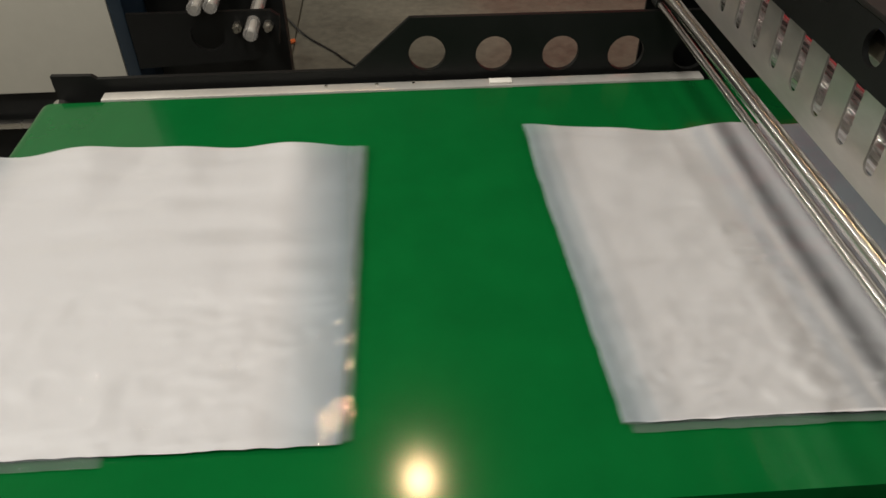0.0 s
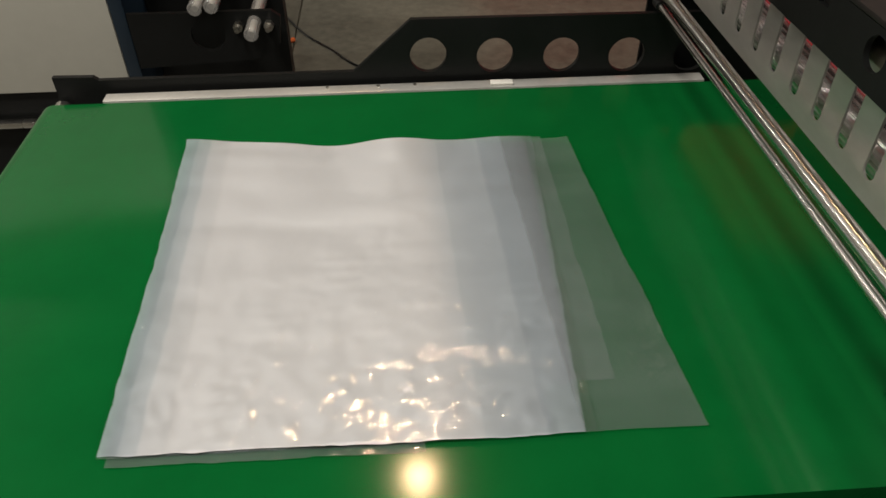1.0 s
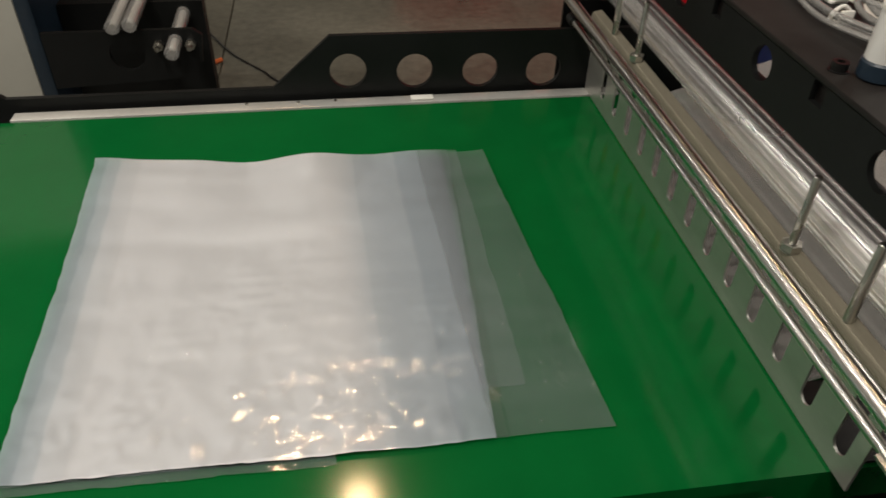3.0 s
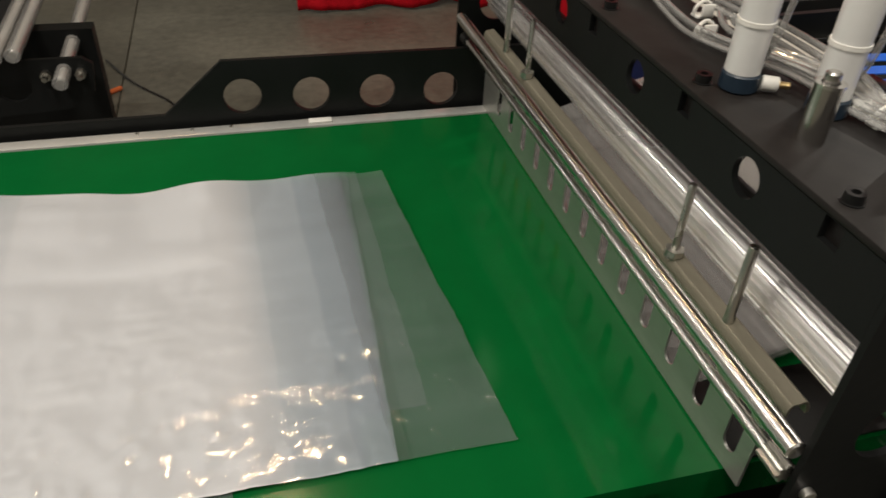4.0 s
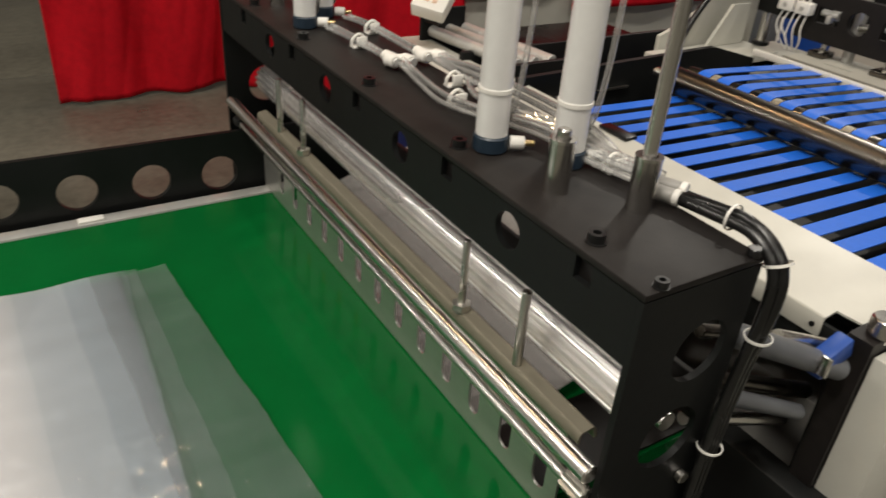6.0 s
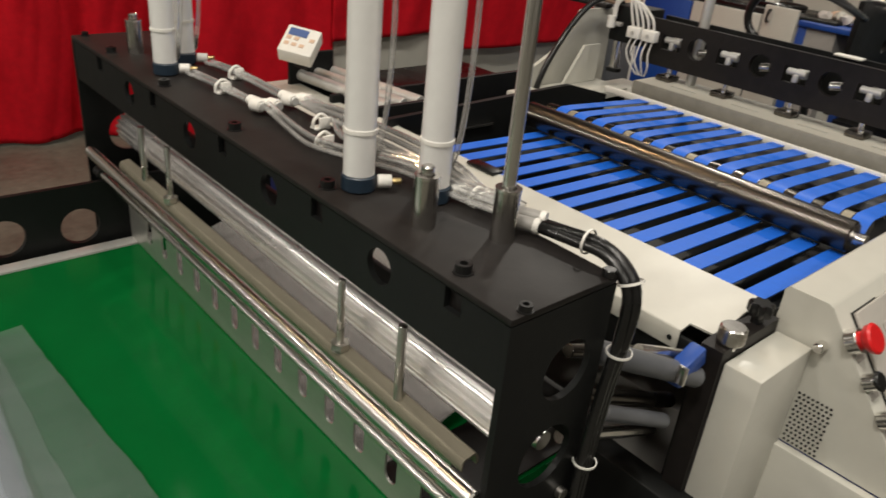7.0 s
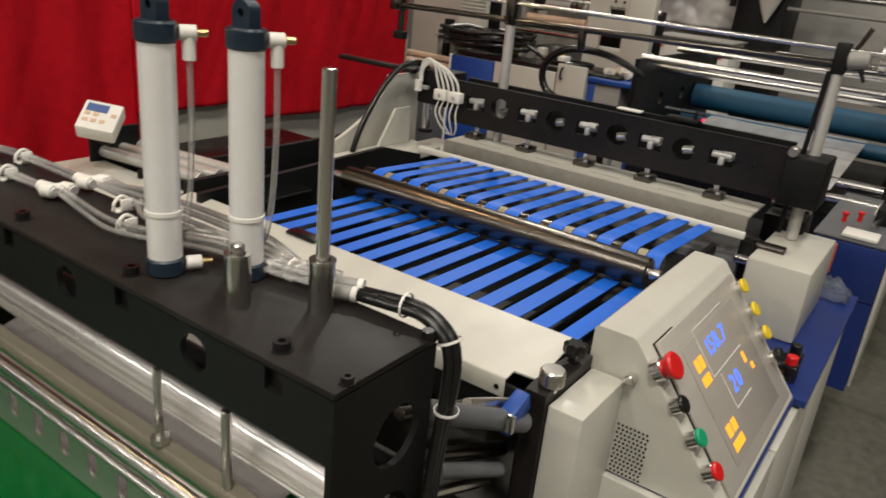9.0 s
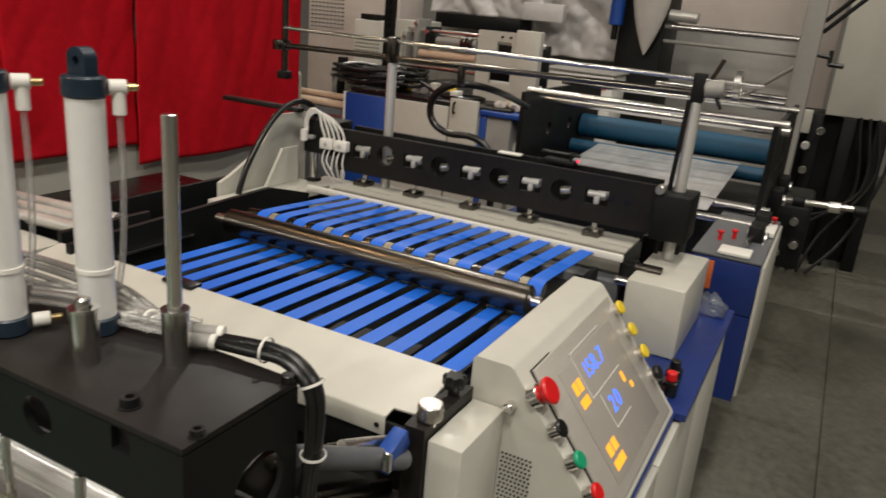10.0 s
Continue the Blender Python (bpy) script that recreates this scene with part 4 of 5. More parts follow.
# ---- control desk ----
def control_desk():
    d = thing("control_desk", (1.88, 0.9, 0.908), "cream sloping control desk with buttons and a lit screen", "control panel")
    X0, X1 = 1.645, 2.115
    sec = [(1.022, 0.91), (0.768, 0.91), (0.768, 0.916), (0.952, 1.148), (0.96, 1.152), (1.016, 1.152), (1.022, 1.146)]
    bm = B()
    a = [bm.verts.new((X0, y, z)) for y, z in sec]
    b = [bm.verts.new((X1, y, z)) for y, z in sec]
    n = len(sec)
    for k in range(n):
        bm.faces.new((a[k], a[(k + 1) % n], b[(k + 1) % n], b[k]))
    bm.faces.new(a)
    bm.faces.new(b[::-1])
    part("housing", bm, CREAM, d, "cream enamelled housing")
    # the slope's own frame: u along x, v up the slope, w out of it
    base, tip = Vector((0, 0.768, 0.916)), Vector((0, 0.952, 1.148))
    up = (tip - base).normalized()
    M = Matrix(((1, 0, 0, 0), (0, up.y, -up.z, base.y), (0, up.z, up.y, base.z), (0, 0, 0, 1)))
    length = (tip - base).length
    part("bezel", box(B(), X0 + 0.04, X1 - 0.025, 0.012, length - 0.02, 0.0005, 0.0075, 0.003, m=M), PANEL, d, "brushed grey panel plate")
    for u0, u1, v0, v1 in ((X0 + 0.038, X0 + 0.0396, 0.06, length - 0.018), (X0 + 0.04, X0 + 0.12, length - 0.0195, length - 0.018)):
        part("gasket", box(B(), u0, u1, v0, v1, 0.0003, 0.003, m=M), RUBBER, d, "dark seal line along the panel")
    part("screen", box(B(), X0 + 0.1, X1 - 0.085, 0.035, length - 0.055, 0.0078, 0.0088, 0.0004, m=M), SCREEN, d, "grey screen with lit digits")

    def words(text, u, v, size, mat, name):
        c = bpy.data.curves.new(name, "FONT")
        c.body, c.size, c.extrude = text, size, 0.0003
        tmp = bpy.data.objects.new(name, c)
        me = bpy.data.meshes.new_from_object(tmp)
        bpy.data.objects.remove(tmp)
        t = bmesh.new()
        t.from_mesh(me)
        bmesh.ops.transform(t, matrix=M @ Matrix.Translation((u, v, 0.0092)), verts=t.verts)
        return part(name, t, mat, d)

    for text, u in (("1", 0.185), ("5", 0.204), ("8", 0.228), (".", 0.254), ("7", 0.266)):
        words(text, X0 + u, 0.195, 0.042, LCD, "digit")
    for text, u in (("2", 0.215), ("0", 0.243)):
        words(text, X0 + u, 0.115, 0.044, LCD, "digit")
    for u, v, w, h in ((0.12, 0.19, 0.016, 0.022), (0.14, 0.19, 0.016, 0.022), (0.12, 0.165, 0.036, 0.016), (0.12, 0.075, 0.02, 0.02), (0.146, 0.075, 0.02, 0.02), (0.12, 0.05, 0.05, 0.016), (0.31, 0.135, 0.012, 0.02), (0.33, 0.115, 0.012, 0.012)):
        part("lit_key", box(B(), X0 + u, X0 + u + w, v, v + h, 0.009, 0.0096, m=M), AMBER, d)
    for u, v, w, h in ((0.165, 0.165, 0.16, 0.002), (0.165, 0.165, 0.002, 0.085), (0.195, 0.095, 0.09, 0.002), (0.195, 0.095, 0.002, 0.065), (0.165, 0.25, 0.16, 0.002)):
        part("frame_line", box(B(), X0 + u, X0 + u + w, v, v + h, 0.009, 0.0094, m=M), WHITE, d)

    def button(u, v, r, h, cap, kind):
        bt = part(kind, rod(B(), M @ Vector((u, v, 0.0005)), M @ Vector((u, v, 0.018)), r * 0.86, 20, chamfer=0.001), CHROME, d)
        if kind == "emergency_stop":
            bm = rod(B(), M @ Vector((u, v, 0.018)), M @ Vector((u, v, 0.026)), r * 0.62, 22)
            rod(bm, M @ Vector((u, v, 0.025)), M @ Vector((u, v, 0.039)), r * 0.95, 26, r2=r * 1.05, chamfer=0.003)
            part("cap", bm, cap, bt, "red mushroom head")
        else:
            part("cap", rod(B(), M @ Vector((u, v, 0.018)), M @ Vector((u, v, 0.018 + h)), r, 22, chamfer=0.002), cap, bt)

    button(X0 + 0.006, 0.245, 0.021, 0, REDP, "emergency_stop")
    button(X0 + 0.006, 0.185, 0.0145, 0.006, RUBBER, "push_button")
    button(X0 + 0.006, 0.13, 0.0145, 0.008, GREENP, "push_button")
    button(X0 + 0.006, 0.075, 0.0145, 0.008, REDP, "push_button")
    for v in (0.245, 0.195, 0.145):
        button(X1 - 0.03, v, 0.0145, 0.007, YELLOW, "push_button")
    button(X1 - 0.03, 0.095, 0.0145, 0.012, RUBBER, "selector_switch")
    for v in (0.215, 0.16, 0.105, 0.05):
        part("button_label", box(B(), X0 + 0.006, X0 + 0.03, v - 0.002, v + 0.008, 0.0008, 0.0014, m=M), SCREEN, d)
    # perforated vent on the end face
    for i in range(9):
        for j in range(12):
            y, z = 0.905 + 0.0068 * i + 0.002 * (j % 2), 0.915 + 0.0078 * j
            if y < 0.958:
                part("vent_hole", rod(B(), (X0 - 0.0004, y, z), (X0 - 0.0012, y, z), 0.0021, 8), BLACK, d)
    part("lock", rod(B(), (X0 - 0.02, 0.948, 1.09), (X0, 0.948, 1.09), 0.008, 16, chamfer=0.002), CHROME, d)


control_desk()


# ---- moving sealing head ----
def sealing_head():
    h = thing("sealing_head", (2.55, 1.45, 1.16), "black perforated sealing head beam over the blue belts", "sealing head")
    holes = [circle2(y, 1.225, 0.03, 24) for y in (1.771, 1.584, 1.396, 1.212)]
    holes += [rect2(y - 0.033, y + 0.03, 1.204, 1.244) for y in (1.858, 1.677, 1.487, 1.303, 1.115)]
    part("front_plate", plate(B(), rect2(0.965, 1.945, 1.155, 1.284), holes, "x", 2.55, 2.56), BLACKTOP, h, "black plate with round and square holes")
    part("back_plate", box(B(), 2.635, 2.645, 0.965, 1.945, 1.155, 1.284), BLACK, h)
    for y in (1.858, 1.677, 1.487, 1.303, 1.115):
        part("spring_cap", rod(B(), (2.57, y - 0.014, 1.226), (2.6, y - 0.014, 1.226), 0.012, 16, chamfer=0.002), ALU, h)
        part("cross_pin", rod(B(), (2.562, y - 0.025, 1.23), (2.562, y + 0.025, 1.23), 0.0085, 14, chamfer=0.001), DULL, h)
        part("clevis", box(B(), 2.552, 2.565, y - 0.008, y + 0.006, 1.205, 1.226, 0.003), DULL, h)
        part("hanger_pin", rod(B(), (2.578, y, 1.13), (2.578, y, 1.24), 0.007, 14), CHROME, h)
        part("hanger_foot", box(B(), 2.545, 2.6, y - 0.024, y + 0.024, 1.1165, 1.132, 0.004), DARKROLL, h)
        part("foot_screw", rod(B(), (2.552, y - 0.012, 1.132), (2.552, y - 0.012, 1.139), 0.006, 12), CHROME, h)
    for y, dz in ((1.771, -0.004), (1.584, 0.002), (1.396, 0.0), (1.212, 0.004)):
        part("clamp_screw", rod(B(), (2.575, y - 0.022, 1.222 + dz), (2.575, y + 0.008, 1.216 + dz), 0.011, 16, chamfer=0.002), (CHROME, STEEL)[y > 1.5], h)
        part("bush", ring(B(), (2.561, y, 1.225), (2.568, y, 1.225), 0.036, 0.0295, 24), RUBBER, h)
    sn = part("sensor", box(B(), 2.59, 2.63, 1.2, 1.29, 1.2845, 1.296, 0.003), BLACK, h, "small black sensor")
    part("sensor_arm", rod(B(), (2.61, 1.215, 1.296), (2.61, 1.215, 1.318), 0.005, 10), RUBBER, sn)
    part("sensor_arm", rod(B(), (2.61, 1.19, 1.312), (2.61, 1.3, 1.312), 0.0045, 10), RUBBER, sn)
    part("sensor_lamp", rod(B(), (2.604, 1.192, 1.3), (2.598, 1.192, 1.3), 0.0035, 12), REDGLOW, sn, "lit red lamp")
    part("white_strip", box(B(), 2.6, 2.625, 1.36, 1.43, 1.2845, 1.29, 0.002), WHITE, h)
    slots = [rect2(y - 0.04, y + 0.04, 2.52, 2.53) for y in (1.77, 1.58, 1.395, 1.21, 1.04)]
    part("jaw_top", plate(B(), [(2.476, 1.0), (2.63, 1.0), (2.63, 1.9), (2.476, 1.9)], [[(v, u) for u, v in s] for s in slots], "z", 1.11, 1.116), CREAM, h, "pale slotted jaw plate")
    part("jaw_face", box(B(), 2.466, 2.475, 1.0, 1.9, 1.062, 1.117, 0.001), JAW, h, "brushed grey jaw face")
    part("slide_block", box(B(), 2.53, 2.65, 0.87, 0.963, 1.15, 1.27, 0.005), BLACK, h)
    part("slide_block", box(B(), 2.535, 2.63, 1.947, 2.068, 1.195, 1.3, 0.006), BLACK, h)
    part("slide_cap", box(B(), 2.52, 2.57, 2.02, 2.068, 1.24, 1.252, 0.003), GREY, h)
    part("slide_pin", rod(B(), (2.56, 2.042, 1.105), (2.56, 2.042, 1.195), 0.014, 18, chamfer=0.002), CHROME, h, "polished slide pin")
    part("pin_collar", rod(B(), (2.56, 2.042, 1.101), (2.56, 2.042, 1.112), 0.024, 18, chamfer=0.002), BLACK, h)
    part("bolt", rod(B(), (2.545, 0.95, 1.28), (2.52, 0.95, 1.28), 0.012, 16, chamfer=0.002), ZINC, h)
    for y in (1.03, 1.075):
        part("bolt", rod(B(), (2.55, y, 1.23), (2.545, y, 1.23), 0.007, 12), RUBBER, h)
    for y0 in (1.888, 1.94):
        tb = part("terminal_block", box(B(), 2.508, 2.534, y0, y0 + 0.046, 1.22, 1.252, 0.004), WHITE, h, "white ceramic terminal block")
        part("screw", rod(B(), (2.508, y0 + 0.023, 1.236), (2.506, y0 + 0.023, 1.236), 0.006, 12), DULL, tb)
    for k in range(5):
        o = 0.018 * k
        part("lead", hose(B(), [(2.52, 1.898 + o, 1.223), (2.512 - 0.004 * (k % 2), 1.9 + o * 1.05, 1.185), (2.515, 1.895 + o * 0.8 + 0.008 * (k % 3), 1.15), (2.53, 1.91 + o * 0.4, 1.118)], 0.0022, 8), WHITE, h)
        part("lead", hose(B(), [(2.52, 1.9 + o, 1.25), (2.515, 1.91 + o, 1.285), (2.515, 1.955 + o * 0.6, 1.318 + 0.003 * k), (2.518, 2.01 + o * 0.3, 1.325 + 0.002 * k), (2.522, 2.04 + o * 0.15, 1.3), (2.525, 2.045 + o * 0.1, 1.262)], 0.0034, 8), WHITE, h)
    part("lead_sleeve", rod(B(), (2.515, 2.05, 1.235), (2.515, 2.05, 1.268), 0.012, 12), WHITE, h)
    return h


sealing = sealing_head()


def end_gear():
    g = thing("bearing_cluster", (2.52, 0.98, 1.0), "black bearing blocks and shafts at the sealing head's end", "bearings")
    part("block", box(B(), 2.44, 2.5, 0.965, 1.0, 1.0, 1.1, 0.004), BLACK, g)
    part("block", box(B(), 2.66, 2.78, 0.9, 1.0, 1.0, 1.12, 0.005), BLACK, g)
    for x, z, r, mt in ((2.42, 1.06, 0.012, CHROME), (2.47, 1.085, 0.016, DARKROLL), (2.72, 1.14, 0.014, CHROME), (2.78, 1.03, 0.012, STEEL)):
        part("shaft_end", rod(B(), (x, 0.9, z), (x, 1.0, z), r, 18, chamfer=0.002), mt, g)
    part("jaw_side", box(B(), 2.45, 2.6, 0.975, 0.985, 1.0, 1.06, 0.003), DULL, g)


end_gear()


def head_frame():
    f = thing("post_frame", (2.6, 1.35, 1.085), "steel posts carrying two long cross rods", "frame")
    for y, top, z0 in ((0.915, 1.495, 1.0855), (1.796, 1.495, 1.0505)):
        part("post", rod(B(), (2.6, y, z0), (2.6, y, top), 0.0145, 24, chamfer=0.002), DULL, f)
    part("rod_clamp", box(B(), 2.585, 2.615, 0.9, 0.93, 1.495, 1.565, 0.003), BLACK, f)
    part("rod_clamp", box(B(), 2.585, 2.615, 1.781, 1.811, 1.495, 1.57, 0.003), DARKROLL, f)
    part("far_post", rod(B(), (2.615, 2.215, 1.42), (2.615, 2.215, 1.86), 0.011, 18, chamfer=0.002), DARKROLL, f, "dark steel post above the side guard")
    part("post_foot", box(B(), 2.6, 2.63, 2.195, 2.235, 1.4, 1.425, 0.003), BLACK, f)
    part("rod_clamp", box(B(), 2.588, 2.628, 2.2, 2.245, 1.49, 1.522, 0.004), DARKROLL, f)
    part("cross_rod", rod(B(), (2.6, 0.77, 1.549), (2.6, 2.205, 1.56), 0.006, 18, chamfer=0.001), CHROME, f)
    part("cross_rod", rod(B(), (2.6, 0.862, 1.517), (2.6, 2.225, 1.506), 0.0088, 18), DARKROLL, f, "dark cross rod")
    part("hanger", box(B(), 2.59, 2.61, 1.556, 1.574, 1.455, 1.515, 0.002), DARKROLL, f)
    part("hub", rod(B(), (2.6, 0.855, 1.535), (2.6, 0.9, 1.528), 0.021, 22, chamfer=0.003), GREY, f)
    w = part("hand_wheel", ring(B(), (2.6, 0.82, 1.545), (2.6, 0.834, 1.545), 0.036, 0.024, 28), CHROME, f, "chrome hand wheel")
    for k in range(3):
        a = 2.1 * k + 0.4
        part("spoke", rod(B(), (2.6, 0.827, 1.545), (2.6 + math.cos(a) * 0.026, 0.827, 1.545 + math.sin(a) * 0.026), 0.004, 10), CHROME, w)
    part("lever", rod(B(), (2.6, 0.89, 1.55), (2.595, 0.868, 1.602), 0.0055, 12, chamfer=0.001), DARKROLL, f)
    part("lever", rod(B(), (2.6, 0.875, 1.52), (2.6, 0.857, 1.485), 0.0065, 12, r2=0.004), DARKROLL, f)
    part("diagonal_bar", rod(B(), (2.585, 0.945, 1.1), (2.585, 0.93, 1.5), 0.006, 12), BLACK, f)


head_frame()


# ---- hoses and stuff round the machine ----
single("black_cable", hose(B(), [(2.24, 2.09, 0.7), (2.24, 2.09, 0.95), (2.27, 2.085, 1.12), (2.34, 2.08, 1.24), (2.43, 2.078, 1.325), (2.51, 2.068, 1.352), (2.56, 2.055, 1.335), (2.575, 2.05, 1.301)], 0.009, 12), RUBBER, "thick black cable arching to the sealing head", "cable")
single("black_hose", hose(B(), [(3.74, 1.8, 1.28), (3.3, 1.734, 1.371), (3.15, 1.768, 1.403), (3.1, 1.841, 1.402), (3.1, 1.912, 1.36), (3.1, 1.932, 1.302), (3.1, 1.908, 1.25), (3.1, 1.848, 1.225), (3.1, 1.761, 1.227), (3.1, 1.697, 1.204), (3.1, 1.672, 1.15), (3.12, 1.66, 0.98), (3.15, 1.66, 0.812)], 0.013, 12), RUBBER, "thick black corrugated hose in a loop", "hose")
single("flat_arm", box(B(), 2.545, 2.578, 2.1, 2.42, 1.3095, 1.324, 0.004), BLACKTOP, "dark grey flat support arm behind the sealing head", "arm")


# ---- red cloths ----
def drape(name, x0, x1, y, z0, z1, folds, depth, label, seed):
    bm = B()
    nx, nz = int((x1 - x0) * 80), 70
    g = []
    for i in range(nx + 1):
        col = []
        for j in range(nz + 1):
            x, v = x0 + (x1 - x0) * i / nx, j / nz
            f = math.sin(x * folds + 2.2 * noise.noise(Vector((x * 2.0, v * 0.8, seed)))) * 0.4 + 0.7 * noise.noise(Vector((x * 5, v * 1.7, seed + 4)))
            # slanting creases, sharp along their ridges
            f += 0.9 * (0.5 - abs(noise.noise(Vector((x * 2.6 + v * 2.4, v * 1.3, seed + 8))))) + 0.45 * (0.4 - abs(noise.noise(Vector((x * 7 - v * 3.0, v * 2.5, seed + 15)))))
            low = z0 + 0.03 * noise.noise(Vector((x * 3, 0, seed)))
            col.append(bm.verts.new((x, y + depth * f * (1.15 - 0.5 * v), low + (z1 - low) * v)))
        g.append(col)
    for i in range(nx):
        for j in range(nz):
            bm.faces.new((g[i][j], g[i + 1][j], g[i + 1][j + 1], g[i][j + 1]))
    ob = single(name, bm, RED, label, "curtain", "red cloths")
    s = ob.modifiers.new("thickness", "SOLIDIFY")
    s.thickness = 0.004
    return ob


drape("red_cloth", 0.95, 3.4, 5.25, 0.015, 2.3, 14, 0.07, "red velvet cloth hanging in folds to the floor", 1)
drape("red_cloth", 1.72, 2.42, 3.4, 0.5, 2.3, 22, 0.035, "red velvet cloth hanging in deep folds beside a machine", 13)
drape("red_cloth", 2.4, 3.02, 3.36, 0.95, 2.3, 7, 0.035, "red velvet cloth draped over a cream machine", 5)
drape("red_cloth", 3.0, 4.12, 3.34, 0.86, 2.3, 5, 0.03, "red velvet cloth draped flat over a cream machine", 9)


def far_cabinet():
    c = thing("cream_machine", (3.2, 3.8, 0), "cream machine body half covered by red cloth", "machine")
    part("body", box(B(), 2.42, 4.2, 3.42, 4.3, 0.62, 2.25, 0.01), CREAM, c)
    part("base", box(B(), 2.45, 4.15, 3.5, 4.25, 0.0, 0.615, 0.005), ROYAL, c)
    part("rail", box(B(), 2.42, 4.2, 3.36, 3.4, 0.56, 0.64, 0.004), BLACK, c)


far_cabinet()


def side_conveyor():
    c = thing("roller_stand", (2.1, 2.7, 0), "black roller stand with pale rollers beside the machine", "roller stand")
    part("end_plate", box(B(), 1.888, 2.06, 2.84, 2.855, 0.86, 1.057, 0.003), BLACK, c)
    part("rail", box(B(), 1.9, 3.0, 2.6, 2.62, 0.85, 0.98, 0.003), BLACK, c)
    part("table", box(B(), 1.95, 3.0, 2.64, 3.2, 0.82, 0.86, 0.003), RUBBER, c)
    for x in (1.93, 1.995, 2.06):
        part("roller", rod(B(), (x, 2.839, 0.985), (x + 0.05, 2.42, 0.985), 0.019, 18, chamfer=0.002), DULL, c)
    part("near_rail", box(B(), 1.9, 2.2, 2.38, 2.4, 0.86, 1.0, 0.003), BLACK, c)
    for x, y in ((1.95, 2.61), (2.95, 2.61), (2.95, 3.15), (1.95, 3.15), (1.95, 2.39)):
        part("leg", box(B(), x - 0.02, x + 0.02, y - 0.01, y + 0.01, 0, 0.86), BLACK, c)
    part("pale_table", box(B(), 1.5, 1.93, 2.42, 2.9, 0.94, 0.955, 0.003), CREAM, c)


side_conveyor()


def counter_box():
    c = thing("counter_box", (1.83, 2.7, 0.955), "small white tilted control box with a dark display", "control box")
    M = Matrix.Translation((1.842, 2.7, 1.135)) @ Matrix.Rotation(radians(-38), 4, "Z") @ Matrix.Rotation(radians(34), 4, "X") @ Matrix.Rotation(radians(-14), 4, "Z")
    part("case", box(B(), -0.054, 0.054, -0.056, 0.056, -0.05, 0.0, 0.006, m=M), WHITE, c)
    part("display", box(B(), -0.042, 0.018, 0.012, 0.042, 0.0005, 0.002, m=M), DIMBLUE, c)
    for u, v in ((-0.042, -0.03), (-0.018, -0.03), (0.006, -0.03), (-0.042, -0.005), (-0.018, -0.005), (0.03, 0.0)):
        part("key", box(B(), u, u + 0.015, v, v + 0.013, 0.0005, 0.002, m=M), PAPER, c)
    part("stand", box(B(), 1.895, 1.92, 2.74, 2.839, 1.02, 1.1, 0.004), BLACK, c)


counter_box()


def left_machine():
    c = thing("cabinet_machine", (-1.2, 3.4, 0), "cream cabinet machine with dark blue edge", "machine")
    part("cabinet", box(B(), -2.2, -0.36, 3.0, 4.2, 0.452, 1.7, 0.006), CREAM, c)
    part("blue_edge", box(B(), -0.359, -0.315, 3.0, 4.2, 0.4, 1.7, 0.004), NAVY, c)
    part("base", box(B(), -2.2, -0.4, 3.02, 4.2, 0.0, 0.45), BLACK, c)
    part("rail", box(B(), -2.2, -0.4, 2.97, 3.0, 0.34, 0.36, 0.002), STEEL, c)
    out = [(-0.31, 0.53), (-0.02, 0.545), (0.06, 0.55), (0.11, 0.57), (0.145, 0.6), (0.157, 0.69), (0.13, 0.71), (-0.31, 0.71)]
    part("bracket", plate(B(), out, [circle2(-0.075, 0.635, 0.052, 28)], "y", 2.99, 3.005), BLACK, c, "black bracket plate with a round hole")
    for x, z, yy in ((-0.09, 0.735, 2.95), (-0.04, 0.74, 2.95), (0.075, 0.67, 2.9)):
        part("clear_rod", rod(B(), (x, yy, z), (x, 3.7, z + 0.03), 0.022, 22, chamfer=0.002), CLEAR, c, "clear rod")
        part("rod_core", rod(B(), (x, yy + 0.004, z), (x, 3.7, z + 0.03), 0.011, 16), DULL, c)
    for x in (0.025, 0.12):
        part("bolt", hexa(B(), (x, 2.99, 0.665), 0.016, 0.02, (0, -1, 0)), ZINC, c)
        part("stud", rod(B(), (x, 2.97, 0.665), (x, 2.945, 0.665), 0.008, 12), ZINC, c)
    part("dark_frame", box(B(), -0.31, 0.14, 3.2, 3.26, 0.0, 0.72), BLACK, c)


left_machine()
single("orange_strap", hose(B(), [(-0.42, 4.06, 0.012), (-0.3, 4.13, 0.014), (-0.15, 4.2, 0.012), (0.0, 4.33, 0.012)], 0.012, 8), ORANGE, "orange plastic strip lying on the concrete floor", "strap")
single("floor_cable", hose(B(), [(-0.1, 4.7, 0.006), (0.05, 4.4, 0.006), (0.2, 4.2, 0.006), (0.3, 4.05, 0.006), (0.6, 3.7, 0.006), (0.7, 3.0, 0.006)], 0.006, 8), RUBBER, "thin black cable lying on the concrete floor", "cable")


